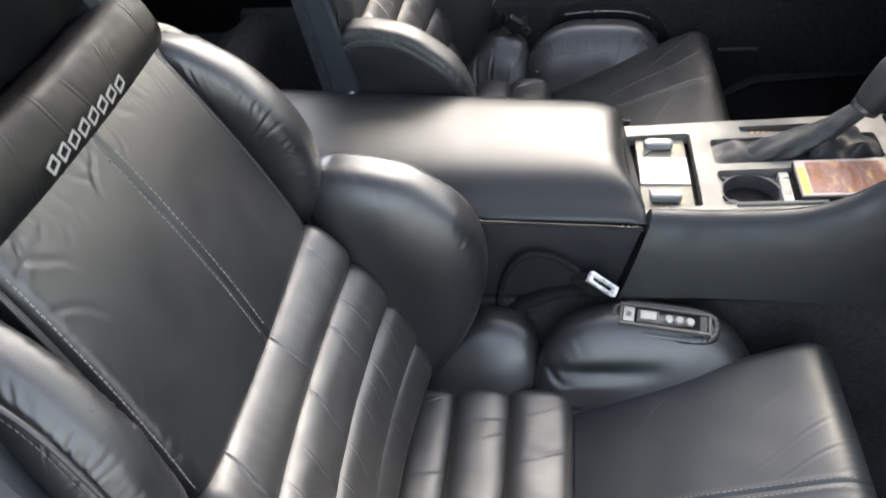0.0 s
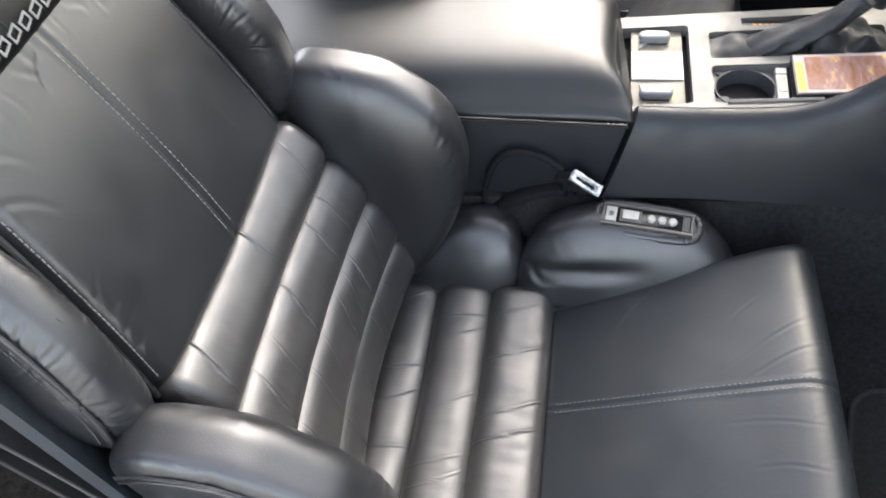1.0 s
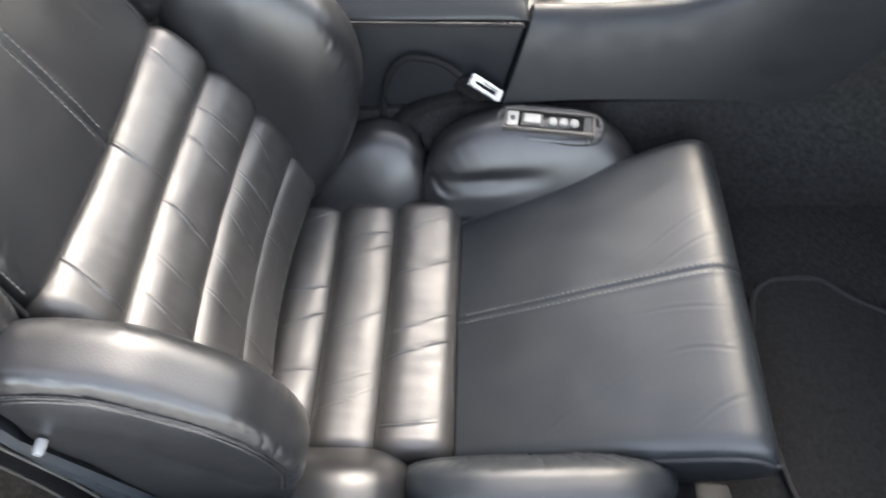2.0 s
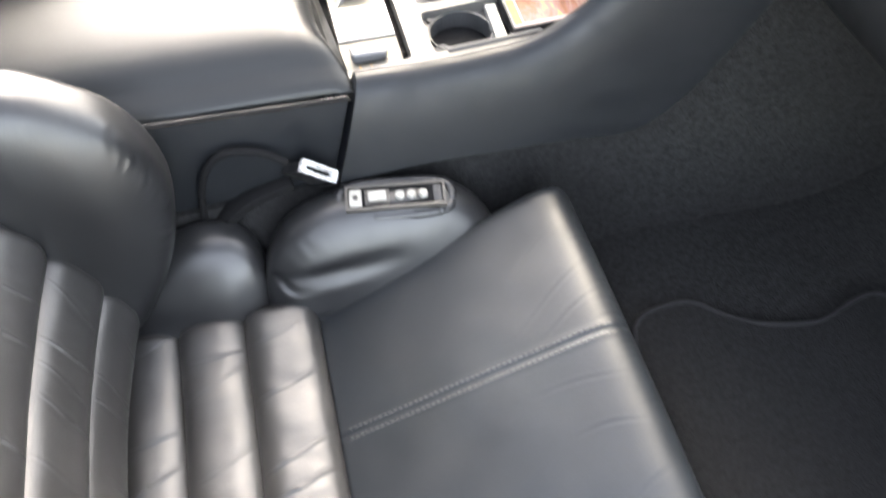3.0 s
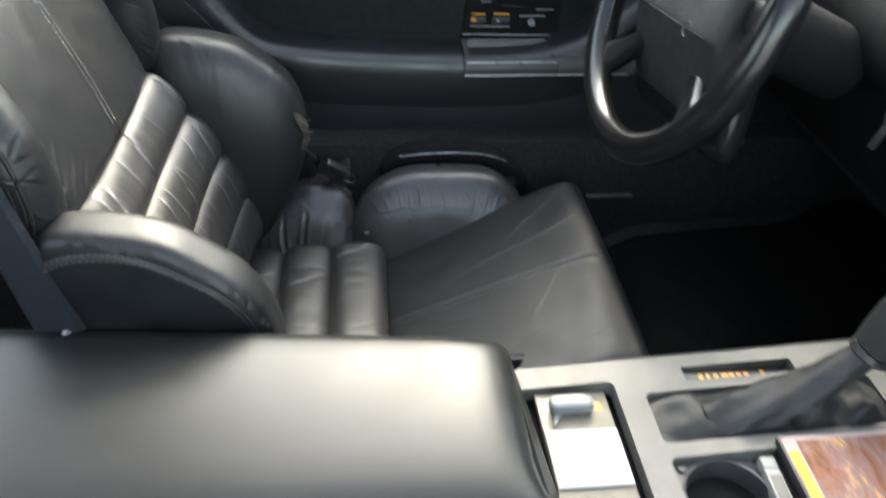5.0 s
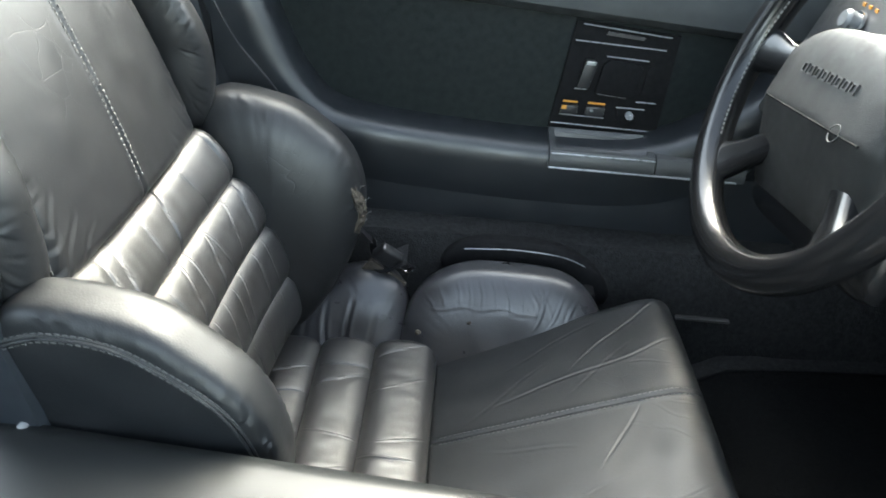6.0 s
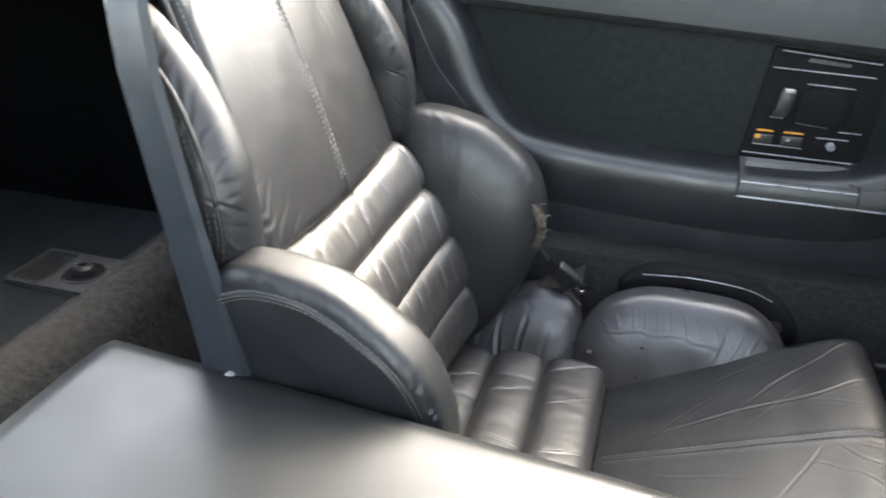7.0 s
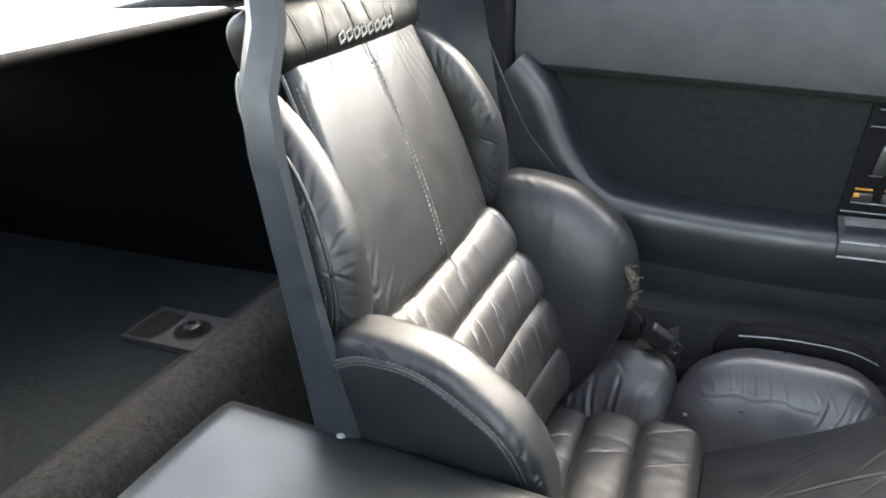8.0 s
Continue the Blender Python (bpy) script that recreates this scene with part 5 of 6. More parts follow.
part("stack_face", stack_box(-0.093, 0.0, 0.10, 0.30, -0.03, 0.0, 0.003), DASH_GREY, dash, "grey sloping centre stack panel")
part("stack_core", box(0.80, -0.12, 0.25, 1.18, 0.13, 0.47, 0.01), BLACK_MATT, dash)
rad = part("radio", stack_box(-0.088, 0.064, 0.093, 0.158, -0.004, 0.004, 0.002), BLACK_MATT, dash, "black radio with small pale and orange keys")
part("trim_edge", stack_box(-0.089, 0.060, 0.094, 0.0632, 0, 0.008, 0.001), EDGE, rad)
rnd = random.Random(12)
for r in range(4):
    u = -0.080
    while u < 0.076:
        w = rnd.choice((0.016, 0.022, 0.028))
        part("key", stack_box(u, 0.072 + 0.020 * r, u + w, 0.084 + 0.020 * r, 0.003, 0.0075, 0.001), rnd.choice((KEY_BROWN, KEY_BROWN, DASH, BLACK_MATT, KEY_BROWN)), rad)
        if rnd.random() < 0.4:
            part("key_mark", stack_box(u + w - 0.004, 0.074 + 0.020 * r, u + w - 0.001, 0.082 + 0.020 * r, 0.0075, 0.0082, 0.0003), ORANGE, rad)
        u += w + 0.006
clim = part("climate_panel", stack_box(-0.088, 0.172, 0.093, 0.27, -0.004, 0.004, 0.002), BLACK_MATT, dash)
part("trim_edge", stack_box(-0.089, 0.166, 0.094, 0.171, 0, 0.008, 0.001), EDGE, clim)
for k in range(5):
    part("key", stack_box(-0.078 + 0.034 * k, 0.19, -0.052 + 0.034 * k, 0.212, 0.003, 0.009, 0.0015), KEY_BROWN if k % 2 else BLACK_MATT, clim)
# instrument panel and light knob beside the column
part("instrument_panel", prism([(0.52, 0.44), (0.71, 0.44), (0.71, 0.66), (0.52, 0.66)], 0.0, 0.03, lambda u, v, h: Vector((0.592 + 0.35 * (v - 0.55) + h, u, v)), 0.006), DASH_GREY, dash, "grey instrument surround")
for ky, kz, kr in ((0.62, 0.574, 0.0115), (0.62, 0.506, 0.0075)):
    kx = 0.592 + 0.35 * (kz - 0.55)
    lk = part("light_knob", tube([(kx, ky, kz), (kx - 0.016, ky, kz + 0.005), (kx - 0.020, ky, kz + 0.006)], lambda f, kr=kr: (kr * 0.85, kr, kr * 0.75)[round(f * 2)], 20), KNOB, dash, "chrome ringed grey lamp knob")
    part("knob_ring", tube([(kx - 0.002, ky, kz + 0.0006), (kx - 0.006, ky, kz + 0.002)], kr * 1.18, 20), CHROME, lk)
    for k in range(3):
        part("marking", box(kx - 0.0006 + 0.35 * kr * 1.5, ky - 0.018 + 0.015 * k, kz + kr * 1.5, kx + 0.001 + 0.35 * kr * 1.5, ky - 0.012 + 0.015 * k, kz + kr * 1.5 + 0.004), ORANGE, lk)
# lower dash panels, added to keep light out of the driver footwell
part("added_knee_panel", prism([(0.13, 0.33), (0.70, 0.33), (0.70, 0.50), (0.13, 0.50)], 0.0, 0.03, lambda u, v, h: Vector((0.75 - 0.4 * (v - 0.36) + h, u, v)), 0.006), BLACK_MATT, dash)
part("added_under_panel", box(0.76, 0.13, 0.325, 1.19, 0.72, 0.337, 0.004), BLACK_MATT, dash)

# ---- steering wheel ----
R, TILT = 0.178, radians(19)
wheel = thing("steering_wheel", (0.488, 0.404, 0.573), "black leather steering wheel with grey padded hub", "steering wheel")
wheel.rotation_euler = (radians(-7), TILT, 0)
# wheel plane: local y across, local z up, local x towards the dash


def rim_pt(a, r=R, x=0.0):
    return Vector((x, r * math.cos(a), r * math.sin(a)))


rings = []
for k in range(96):
    a = 2 * math.pi * k / 96
    c = rim_pt(a)
    o = rim_pt(a, 1.0)
    rings.append([c + o * 0.0180 * math.cos(2 * math.pi * q / 16) + Vector((0.0175, 0, 0)) * math.sin(2 * math.pi * q / 16) for q in range(16)])
rings.append(rings[0])
bm = loft(rings, caps=False)
bmesh.ops.remove_doubles(bm, verts=bm.verts, dist=1e-5)
rim = part("rim", bm, WHEEL_L, wheel)
for a0, a1 in ((150, 215), (325, 390)):
    part("rim_stitching", stitches([rim_pt(radians(a), R - 0.0175, -0.004) for a in range(a0, a1, 5)], lambda p: -Vector((0.3, p.y, p.z)).normalized(), 0.005, 0.0035, 0.0016, 0.0010), THREAD, rim)
for a, w in ((180, 0.017), (0, 0.017), (225, 0.016), (315, 0.016)):
    o = rim_pt(radians(a), 1.0)
    across = rim_pt(radians(a + 90), 1.0)
    rings = []
    for f in (0, 0.2, 0.4, 0.6, 0.75, 0.88, 1.0):
        c0 = (o * 0.055 + Vector((0.026, 0, 0))).lerp(o * (R + 0.004), f) + Vector((0.008 * math.sin(math.pi * f), 0, 0))
        ww = w * (1 + 0.75 * max(0, f - 0.6) ** 1.2 / 0.33)
        rings.append([c0 + across * ww * math.copysign(abs(math.cos(q)) ** 0.7, math.cos(q)) + Vector((0.011 * math.copysign(abs(math.sin(q)) ** 0.8, math.sin(q)), 0, 0)) for q in [2 * math.pi * k / 20 for k in range(20)]])
    part("spoke", loft(rings), WHEEL_L, wheel)
hub_out = [(-0.10, 0.022), (-0.05, 0.044), (0.05, 0.044), (0.10, 0.022), (0.108, -0.006), (0.110, -0.06), (0.110, -0.105), (0.095, -0.126), (0.0, -0.128), (-0.095, -0.126), (-0.110, -0.105), (-0.110, -0.06), (-0.108, -0.006)]
part("hub_base", pillow([(u * 1.10, v * 1.14) for u, v in hub_out], lambda u, v, h: Vector((0.040 - h + 0.25 * max(0, -0.03 - v), u, v)), 0.030, 0.03, 2.6), WHEEL_L, wheel, "glossy black moulding under the hub pad")
hb = part("hub_pad", pillow(hub_out, lambda u, v, h: Vector((0.024 - h + 0.48 * max(0, -0.036 - v), u, v)), 0.030, 0.03, 5.0, n=120), HUB, wheel, "grey padded hub cover")
part("pad_seam", tube(spline([(-0.0042, -0.088, -0.036), (-0.0052, -0.03, -0.036), (-0.0052, 0.03, -0.036), (-0.0042, 0.088, -0.036)], 20), 0.0012, 6), DASH, hb)
for k in range(8):
    y = 0.050 - 0.0125 * k
    part("lettering_bar", merge(box(-0.0075, y - 0.0088, -0.004, -0.0050, y, -0.0026), box(-0.0075, y - 0.0014, -0.0026, -0.0050, y, 0.0036), box(-0.0075, y - 0.0088, -0.0026, -0.0050, y - 0.0074, 0.0036), box(-0.0075, y - 0.0088, 0.0036, -0.0050, y, 0.005)), DASH_GREY, hb, "moulded grey lettering bar", smooth=False)
part("badge", tube([(-0.0055, -0.052 + 0.0075 * math.cos(k * math.pi / 12), -0.036 + 0.0075 * math.sin(k * math.pi / 12)) for k in range(25)], 0.0009, 6), DASH_GREY, hb, "moulded ring badge")
part("column", tube([(0.02, 0, 0), (0.10, 0, -0.01), (0.22, 0, -0.02)], 0.042, 24), BLACK_MATT, wheel)
part("stalk", tube([(0.05, 0.05, -0.01), (0.04, 0.16, 0.0)], 0.006, 10), BLACK, wheel)
part("stalk", tube([(0.05, -0.05, -0.01), (0.04, -0.14, -0.01)], 0.006, 10), BLACK, wheel)

# ---- keys in the dash ----
keys = thing("car_keys", (0.655, 0.232, 0.520), "bunch of metal keys hanging on a ring", "keys")
part("key_shaft", tube([(0.02, 0, 0.02), (0, 0, 0.018)], 0.007, 12), STEEL, keys)
rg = spline([(0, 0.016 * math.cos(a), 0.016 * math.sin(a) + 0.01) for a in [2 * math.pi * k / 12 for k in range(12)]], 36, closed=True)
part("ring", tube(rg + [rg[0]], 0.0016, 6), TRAY, keys)
for k, (a, m_) in enumerate(((-28, TRAY), (-8, BLACK), (14, BLACK))):
    bm = merge(prism([(-0.008, 0), (0.008, 0), (0.009, -0.012), (0.004, -0.02), (-0.004, -0.02), (-0.009, -0.012)], 0, 0.002, lambda u, v, h: Vector((h, u, v)), 0.0004),
               box(0.0, -0.0035, -0.048, 0.002, 0.0035, -0.019, 0.0004))
    part("key", moved(bm, Matrix.Translation((-0.004 * k, 0.0, -0.006)) @ Euler((radians(a), 0, radians(20 * k))).to_matrix().to_4x4()), m_, keys)

# ---- driver door ----
door = thing("driver_door", (0, 0, 0), "closed driver door with dark recess and grey upper trim", "car door")
part("door_skin", prism([(-0.22, 0.16), (1.0, 0.16), (1.0, 0.69), (-0.22, 0.72)], 0.0, 0.07, flat_xz(0.785), 0.01), BODY, door)
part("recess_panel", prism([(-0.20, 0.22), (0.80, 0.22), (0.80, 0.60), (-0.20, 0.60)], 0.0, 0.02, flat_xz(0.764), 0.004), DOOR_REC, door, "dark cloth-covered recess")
# padded upper trim
sec = [(0.785, 0.545), (0.752, 0.548), (0.738, 0.560), (0.734, 0.585), (0.738, 0.645), (0.750, 0.70), (0.785, 0.725)]
rings = []
for k in range(25):
    x = -0.145 + 0.95 * k / 24
    dz = -0.045 * (x + 0.13) / 0.46 * 0.55
    rings.append([Vector((x, y, z + dz)) for y, z in sec])
part("upper_trim", loft(rings), DOOR_UP, door, "grey grained padded upper trim")
# sweeping armrest
path = [(-0.136, 0.566), (-0.118, 0.548), (-0.097, 0.520), (-0.077, 0.474), (-0.052, 0.424), (-0.013, 0.381), (0.035, 0.366), (0.135, 0.356), (0.29, 0.350), (0.42, 0.356), (0.50, 0.388), (0.57, 0.445), (0.66, 0.53)]
Pp = spline([(x, 0, z) for x, z in path], 60)
rings = []
for i, p in enumerate(Pp):
    t = (Pp[min(i + 1, 59)] - Pp[max(i - 1, 0)]).normalized()
    nn = Vector((-t.z, 0, t.x))
    ring = []
    for y, h in ((0.766, 0.016), (0.745, 0.014), (0.720, 0.0118), (0.711, 0.0090), (0.7045, 0.0035), (0.7015, -0.006), (0.701, -0.02), (0.706, -0.05), (0.712, -0.075), (0.766, -0.075)):
        ring.append(Vector((p.x, y, p.z)) + nn * h)
    rings.append(ring)
part("armrest", loft(rings), VINYL, door, "sweeping padded armrest")
part("lower_panel", prism([(-0.20, 0.20), (0.85, 0.20), (0.85, 0.335), (0.02, 0.335), (-0.06, 0.39), (-0.13, 0.52), (-0.20, 0.60)], 0.0, 0.06, flat_xz(0.712), 0.006), VINYL, door)
grip = [(0.690, 0.338), (0.6875, 0.344), (0.6890, 0.356), (0.693, 0.3625), (0.699, 0.3640), (0.703, 0.3615), (0.706, 0.3520), (0.738, 0.3560), (0.741, 0.3690), (0.746, 0.3735), (0.752, 0.3720), (0.754, 0.338)]
solid = [(0.690, 0.338), (0.6875, 0.344), (0.6890, 0.356), (0.693, 0.3625), (0.699, 0.3640), (0.703, 0.3650), (0.710, 0.3660), (0.738, 0.3710), (0.742, 0.3730), (0.746, 0.3735), (0.752, 0.3720), (0.754, 0.338)]


def grip_piece(xs, shape):
    return loft([[Vector((x, y, z)) for y, z in shape] for x in xs])


pull = part("pull_handle", merge(grip_piece((0.297, 0.305), solid), grip_piece((0.305, 0.428), grip), grip_piece((0.428, 0.438), solid)), PULL_GREY, door, "grey pull handle with finger cup", sharp=30)
part("grip_bar", grip_piece((0.4395, 0.50, 0.56), solid), PULL_GREY, pull)
part("bright_edge", tube([(0.299, 0.6895, 0.3600), (0.437, 0.6895, 0.3600)], 0.0012, 6), EDGE, pull)
part("bright_edge", tube([(0.297, 0.6890, 0.3395), (0.55, 0.6890, 0.3395)], 0.0016, 6), EDGE, pull)


def on_door(poly, h0, h1, bevel=0.0):
    """A raised piece on the door's switch panel from an xz outline; h: how far it stands out."""
    return prism(poly, h0, h1, lambda u, v, h: Vector((u, 0.764 - h, v)), bevel)


def door_line(x0, z0, x1, z1, w=0.0016):
    return tube([(x0, 0.757, z0), (x1, 0.757, z1)], w / 2, 6)


swp = part("switch_panel", on_door([(0.297, 0.370), (0.448, 0.369), (0.452, 0.509), (0.314, 0.519)], 0.0, 0.006, 0.0015), BLACK_MATT, door, "black switch panel with latch and bright edges")
for line in ((0.323, 0.515, 0.440, 0.506), (0.316, 0.493, 0.437, 0.489), (0.361, 0.475, 0.417, 0.473), (0.325, 0.428, 0.341, 0.428), (0.411, 0.416, 0.438, 0.416), (0.310, 0.390, 0.372, 0.389), (0.386, 0.406, 0.425, 0.406), (0.300, 0.377, 0.441, 0.375)):
    part("bright_edge", door_line(*line), EDGE, swp)
part("vent_slot", on_door([(0.355, 0.503), (0.404, 0.4995), (0.406, 0.5035), (0.357, 0.5075)], 0.006, 0.0075), DASH_GREY, swp)
pad = part("mirror_pad", on_door([(0.352, 0.425), (0.399, 0.421), (0.407, 0.428), (0.411, 0.463), (0.404, 0.470), (0.366, 0.473), (0.357, 0.466)], 0.006, 0.014, 0.003), BLACK_MATT, swp, "rounded black mirror pad")
part("bright_edge", door_line(0.357, 0.4235, 0.397, 0.4205, 0.002), EDGE, pad)
la = part("latch", on_door([(0.326, 0.431), (0.343, 0.431), (0.350, 0.464), (0.345, 0.470), (0.333, 0.470)], 0.006, 0.015, 0.003), BLACK, swp, "small black door latch")
part("latch_cap", on_door([(0.334, 0.464), (0.346, 0.464), (0.348, 0.469), (0.335, 0.470)], 0.014, 0.0175, 0.0015), EDGE, la)
part("side_rail", on_door([(0.414, 0.428), (0.424, 0.427), (0.429, 0.464), (0.418, 0.466)], 0.006, 0.010, 0.002), BLACK_MATT, swp)
for x0, x1 in ((0.310, 0.333), (0.344, 0.370)):
    part("switch", on_door([(x0, 0.392), (x1, 0.392), (x1 + 0.001, 0.405), (x0 + 0.001, 0.405)], 0.006, 0.011, 0.002), BLACK, swp)
    part("marking", on_door([(x0 + 0.002, 0.4078), (x1, 0.4074), (x1, 0.4100), (x0 + 0.003, 0.4104)], 0.006, 0.0068), ORANGE, swp)
part("marking", on_door([(0.311, 0.399), (0.318, 0.399), (0.318, 0.405), (0.311, 0.405)], 0.0109, 0.0114), ORANGE, swp)
part("lamp_dot", tube([(0.3525, 0.754, 0.400), (0.3525, 0.752, 0.400)], 0.0022, 10), EDGE, swp)
lock = part("lock_frame", on_door([(0.388, 0.388), (0.424, 0.388), (0.425, 0.405), (0.389, 0.405)], 0.006, 0.0075, 0.001), BLACK_MATT, swp)
part("lock_knob", tube([(0.405, 0.757, 0.397), (0.405, 0.750, 0.397), (0.405, 0.747, 0.397)], lambda f: 0.0052 if f < 0.9 else 0.0035, 14), EDGE, lock, "small worn metal lock knob")

# ---- belts ----
belt = thing("driver_seat_belt", (0, 0, 0), "black webbing shoulder belt hanging beside the door", "seat belt")


def webbing(path, w=0.022, up=Vector((0, 0, 1))):
    P = spline(path, 40)
    rings = []
    for i, p in enumerate(P):
        t = (P[min(i + 1, 39)] - P[max(i - 1, 0)]).normalized()
        a = Vector((-0.45, 0.9, 0.0))
        a = (a - t * a.dot(t)).normalized()
        b = a.cross(t)
        rings.append([p + a * x + b * y for x, y in ((-w, -0.0006), (w, -0.0006), (w, 0.0006), (-w, 0.0006))])
    return loft(rings)


part("webbing", webbing([(-0.25, 0.672, 0.86), (-0.178, 0.660, 0.65), (-0.146, 0.660, 0.567), (-0.106, 0.660, 0.485), (-0.048, 0.660, 0.41), (0.03, 0.640, 0.28), (0.07, 0.632, 0.235)], 0.020), WEB, belt)
for k in (-1, 1):
    part("webbing_edge", tube([Vector(p) + Vector((-0.45, 0.9, 0)) * 0.0196 * k for p in spline([(-0.25, 0.672, 0.86), (-0.178, 0.660, 0.65), (-0.146, 0.660, 0.567), (-0.106, 0.660, 0.485), (-0.048, 0.660, 0.41), (0.03, 0.640, 0.28)], 40)], 0.0008, 6), DASH_GREY if k < 0 else PIPING, belt, "worn grey selvedge" if k < 0 else "")
part("webbing", webbing([(0.07, 0.632, 0.235), (0.085, 0.612, 0.215), (0.12, 0.605, 0.235)], 0.018), WEB, belt)
tongue = Matrix.Translation((0.100, 0.598, 0.232)) @ Euler((radians(25), radians(38), radians(15))).to_matrix().to_4x4()
part("tongue_grip", moved(box(-0.024, -0.007, -0.013, 0.010, 0.007, 0.013, 0.004, 3), tongue), BLACK, belt, "black plastic tongue grip")
part("latch_plate", moved(merge(box(0.010, -0.0012, -0.010, 0.016, 0.0012, 0.010), box(0.030, -0.0012, -0.010, 0.034, 0.0012, 0.010), box(0.016, -0.0012, 0.006, 0.030, 0.0012, 0.010), box(0.016, -0.0012, -0.010, 0.030, 0.0012, -0.006)), tongue), CHROME, belt, "chrome latch plate")
part("anchor_cover", box(0.055, 0.590, 0.0, 0.10, 0.625, 0.19, 0.008), BLACK, belt)
part("anchor_strap", moved(box(-0.012, -0.003, -0.03, 0.012, 0.003, 0.03, 0.001), Matrix.Translation((0.09, 0.60, 0.20)) @ Euler((0, radians(-55), 0)).to_matrix().to_4x4()), TAN, belt)

buckle = thing("belt_buckle", (0, 0, 0), "black belt buckle on a stalk with chrome end by the tunnel", "belt buckle")
part("stalk", tube(spline([(0.075, -0.150, 0.05), (0.105, -0.142, 0.16), (0.15, -0.132, 0.215), (0.212, -0.125, 0.235)], 24), 0.01, 12, flat=(0.012, 0.006)), BLACK_MATT, buckle)
part("cable", tube(spline([(0.105, -0.130, 0.12), (0.118, -0.130, 0.24), (0.145, -0.130, 0.292), (0.185, -0.132, 0.292), (0.212, -0.138, 0.275)], 30), 0.0040, 8), BLACK_MATT, buckle)
e1 = Vector((0.76, 0.0, -0.65)).normalized()
e3 = Vector((0.55, -0.55, 0.52))
e3 = (e3 - e1 * e3.dot(e1)).normalized()
e2 = e3.cross(e1)
bd = Matrix.Translation((0.2425, -0.146, 0.263)) @ Matrix((e1, e2, e3)).transposed().to_4x4() @ Matrix.Diagonal((0.80, 0.72, 0.9, 1))
part("housing", moved(box(-0.0245, -0.0085, -0.050, 0.0245, 0.0085, -0.006, 0.003), bd), BLACK, buckle)
fr = merge(box(-0.027, -0.0095, -0.006, -0.0215, 0.0095, 0.003, 0.001), box(0.0215, -0.0095, -0.006, 0.027, 0.0095, 0.003, 0.001), box(-0.0215, -0.0095, -0.006, 0.0215, -0.0055, 0.003, 0.001), box(-0.0215, 0.0055, -0.006, 0.0215, 0.0095, 0.003, 0.001))
part("chrome_frame", moved(fr, bd), ALLOY, buckle, "chrome slot frame")
part("slot_plate", moved(box(-0.0215, -0.0055, -0.007, 0.0215, 0.0055, -0.0025, 0.001), bd), STEEL, buckle)
part("slot", moved(box(-0.0175, -0.0022, -0.0026, 0.0175, 0.0022, -0.0016), bd), BLACK_MATT, buckle)
pbelt = thing("passenger_seat_belt", (0, 0, 0), "grey edged black belt webbing hanging behind the seat", "seat belt")
for k in (0, 1):
    part("webbing", webbing([(-0.235 - 0.034 * k, -0.612, 0.66), (-0.19 - 0.034 * k, -0.612, 0.56), (-0.152 - 0.034 * k, -0.612, 0.484), (-0.130 - 0.034 * k, -0.612, 0.42), (-0.112 - 0.034 * k, -0.612, 0.355), (-0.09 - 0.034 * k, -0.612, 0.26), (-0.08 - 0.034 * k, -0.612, 0.10)], 0.016), WEB, pbelt)
    for e in (-1, 1):
        part("webbing_edge", tube([Vector(p) + Vector((-0.45, 0.9, 0)) * 0.0150 * e for p in spline([(-0.235 - 0.034 * k, -0.612, 0.66), (-0.19 - 0.034 * k, -0.612, 0.56), (-0.152 - 0.034 * k, -0.612, 0.484), (-0.130 - 0.034 * k, -0.612, 0.42), (-0.112 - 0.034 * k, -0.612, 0.355), (-0.09 - 0.034 * k, -0.612, 0.26), (-0.08 - 0.034 * k, -0.612, 0.10)], 40)], 0.0014, 6), DASH_GREY, pbelt, "pale grey woven edge")
part("anchor", box(-0.12, -0.63, 0.0, -0.06, -0.60, 0.11, 0.006), BLACK, pbelt)

# ---- parking brake beside the driver ----
pb = thing("parking_brake", (0, 0, 0), "black parking brake lever cover with bright edge on the sill", "parking brake")
part("cover", pillow([(0.165, 0.205), (0.20, 0.238), (0.26, 0.244), (0.33, 0.238), (0.385, 0.205), (0.405, 0.165), (0.38, 0.15), (0.28, 0.17), (0.19, 0.175)], flat_xz(0.655), 0.022, 0.018, 3.4), BLACK_MATT, pb)
part("bright_edge", tube(spline([(0.195, 0.636, 0.2325), (0.26, 0.633, 0.239), (0.325, 0.636, 0.233), (0.362, 0.64, 0.218)], 20), 0.0007, 6), EDGE, pb)
part("base", box(0.17, 0.615, 0.0, 0.38, 0.65, 0.19, 0.008), BLACK_MATT, pb)
trim = thing("sill_trim_strip", (0, 0, 0), "thin grey trim strip on the carpeted driver sill", "trim strip")
part("strip", box(0.505, 0.642, 0.1415, 0.582, 0.655, 0.1455, 0.001), DASH_GREY, trim)

# ---- floor mat ----
def floor_z(x):
    return lerp_list([(0.3, 0.0), (0.48, 0.03), (0.58, 0.082), (0.68, 0.088), (0.86, 0.10), (0.98, 0.16)], x)[0]


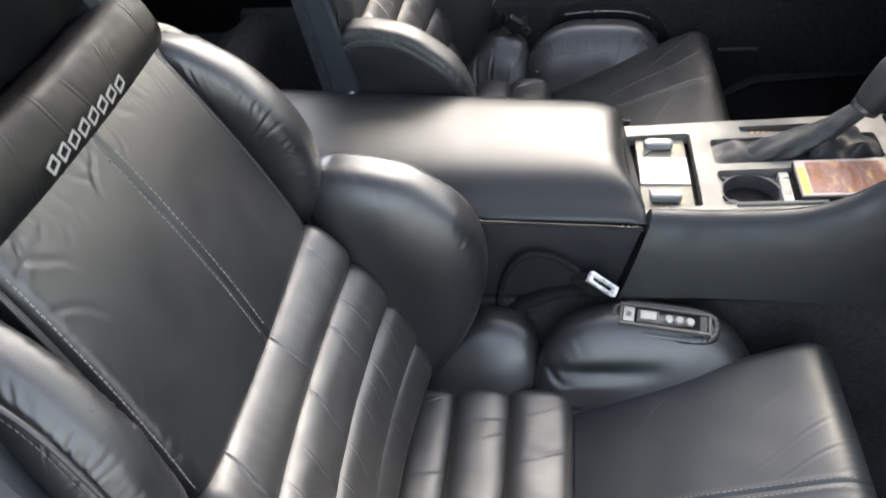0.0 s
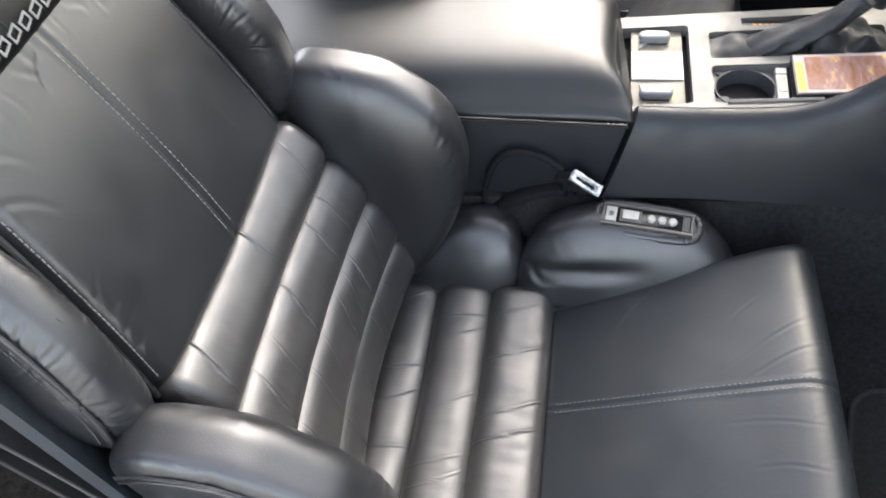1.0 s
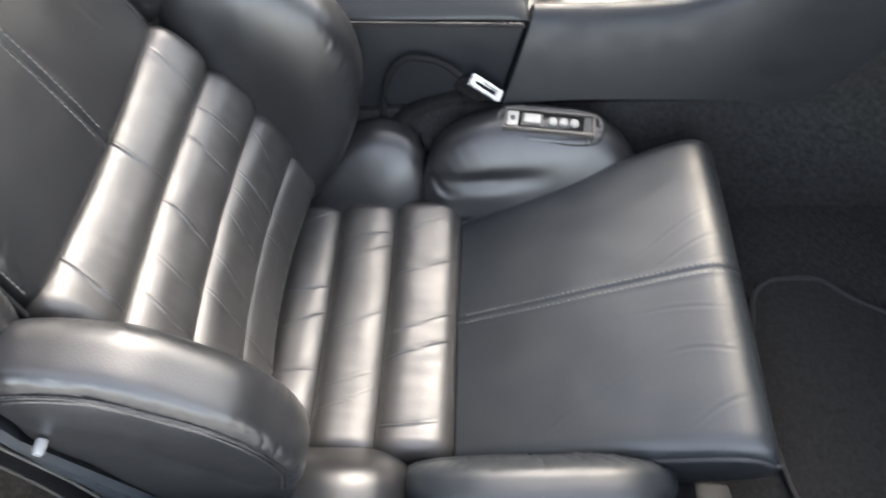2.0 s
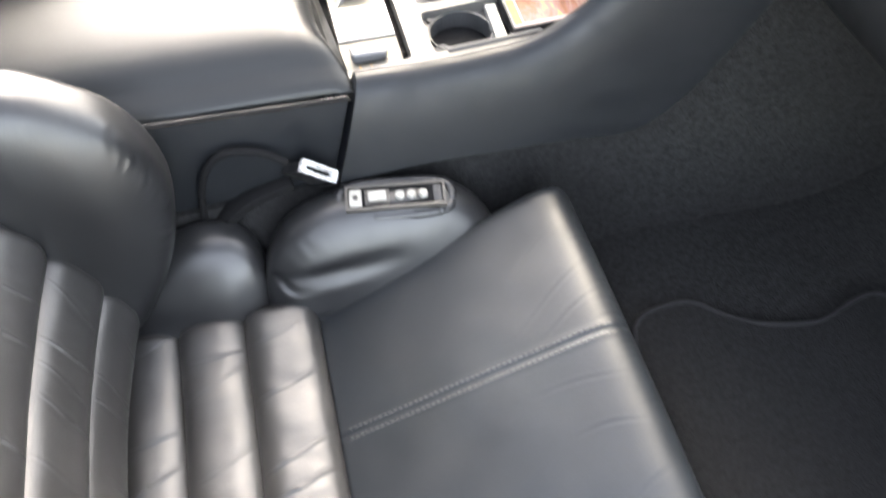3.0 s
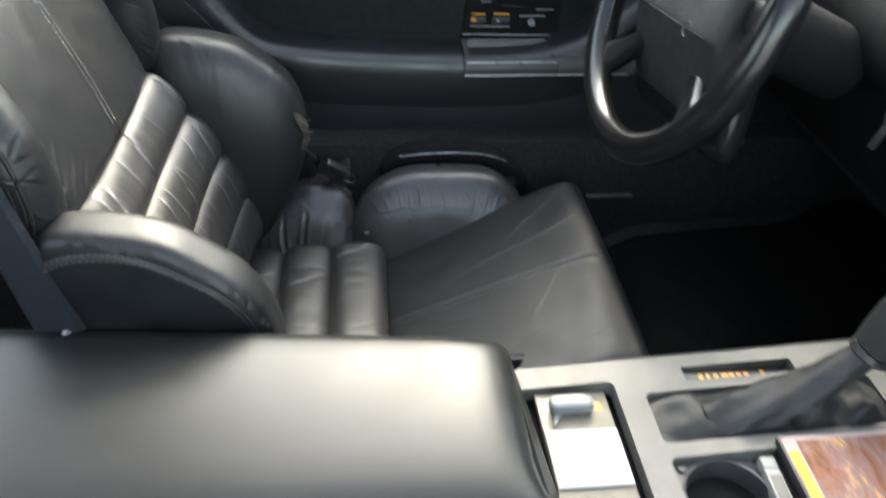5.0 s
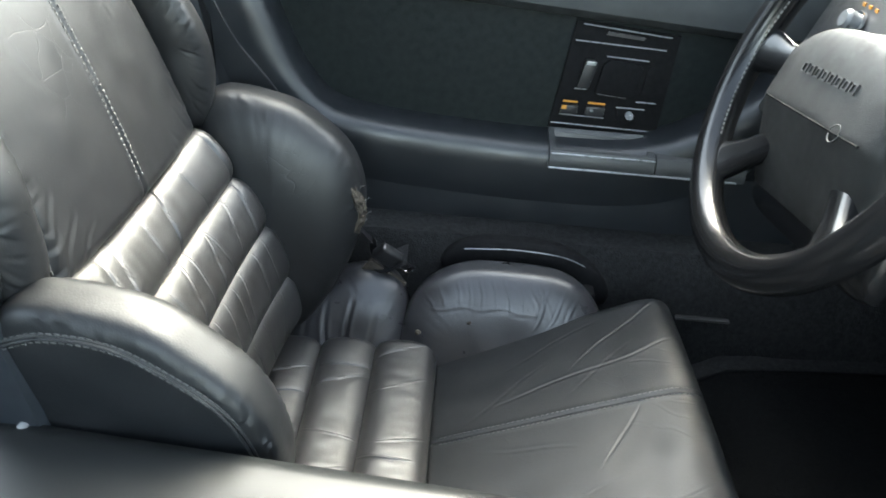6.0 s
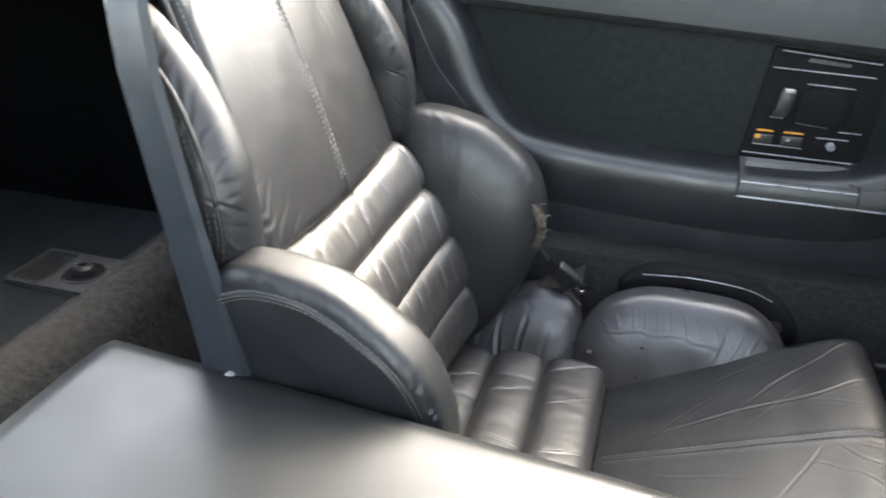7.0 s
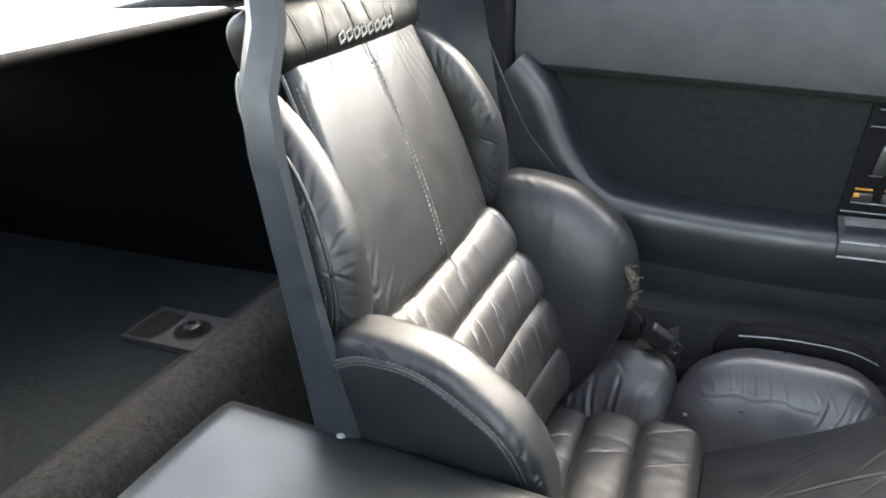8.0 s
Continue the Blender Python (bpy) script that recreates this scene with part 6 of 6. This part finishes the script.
def floor_mat(outline, centre, label, pile):
    t = thing("floor_mat", (0, 0, 0), label, "floor mat", "floor mats")
    O = spline([(x, y, 0) for x, y in outline], 120, closed=True)
    c0 = Vector(centre)
    rings = []
    for f in (0.999, 0.75, 0.5, 0.3, 0.15, 0.06, 0.0):
        rings.append([Vector((q.x, q.y, floor_z(q.x) + 0.010 + 0.0025 * noise.noise(Vector((q.x * 20, q.y * 20, 0))))) for q in (p.lerp(c0, f) for p in O)])
    rings.append([Vector((p.x, p.y, floor_z(p.x) - 0.001)) for p in O])
    part("carpet_face", loft(rings), pile, t)
    part("binding", tube([(p.x, p.y, floor_z(p.x) + 0.009) for p in O] + [(O[0].x, O[0].y, floor_z(O[0].x) + 0.009)], 0.0034, 8), pile if pile is SHADE_MAT else WEB, t, "stitched black edge binding")


floor_mat([(0.560, -0.330), (0.575, -0.305), (0.610, -0.299), (0.640, -0.303), (0.668, -0.330), (0.705, -0.352), (0.764, -0.366), (0.86, -0.366), (0.86, -0.60), (0.72, -0.612), (0.60, -0.600), (0.565, -0.575), (0.552, -0.50), (0.549, -0.42)], (0.69, -0.48, 0), "black pile floor mat with wavy bound edge in the passenger footwell", MAT_FAB)
# driver side mat, coloured far darker to stand for footwell shade
floor_mat([(0.47, 0.22), (0.465, 0.36), (0.47, 0.52), (0.49, 0.585), (0.64, 0.600), (0.80, 0.60), (0.95, 0.59), (0.96, 0.22), (0.75, 0.21), (0.50, 0.205)], (0.70, 0.40, 0), "floor mat coloured deep black for the shaded driver footwell", SHADE_MAT)

# ---- load floor latch tray ----
tr = thing("compartment_latch", (0, 0, 0.180), "black plastic compartment latch tray set in the carpet", "latch")
tx, ty = -0.604, 0.473
part("rim", holed([tx - 0.068, tx - 0.062, tx - 0.012, tx - 0.006, tx + 0.078], [ty - 0.048, ty - 0.042, ty + 0.042, ty + 0.048], [(tx - 0.062, tx - 0.012, ty - 0.042, ty + 0.042)], lambda x: 0.008, 0.010), TRAY, tr, smooth=False)
part("finger_well", prism([(tx - 0.062, 0.004), (tx - 0.012, 0.0005), (tx - 0.012, -0.004), (tx - 0.062, -0.004)], ty - 0.042, ty + 0.042, lambda u, v, h: Vector((u, h, v))), BLACK, tr)
part("lock_dish", tube([(tx + 0.03, ty, 0.0078), (tx + 0.03, ty, 0.0086)], 0.029, 28), BLACK_MATT, tr)
part("lock_ring", tube([(tx + 0.03 + 0.030 * math.cos(k * math.pi / 16), ty + 0.030 * math.sin(k * math.pi / 16), 0.0088) for k in range(33)], 0.0017, 6), TRAY, tr)
part("lip", tube([(tx - 0.014, ty - 0.044, 0.0085), (tx - 0.064, ty - 0.044, 0.0095), (tx - 0.064, ty + 0.044, 0.0095), (tx - 0.014, ty + 0.044, 0.0085)], 0.0018, 6), DASH_GREY, tr, "worn grey lip round the finger well")
part("lock_knob", tube([(tx + 0.03, ty, 0.010), (tx + 0.03, ty, 0.018), (tx + 0.03, ty, 0.020)], lambda f: (0.014, 0.013, 0.010)[round(f * 2)], 20), BLACK, tr)
part("key_slot", tube([(tx + 0.03, ty, 0.020), (tx + 0.03, ty, 0.0225)], 0.0065, 16), CHROME, tr)
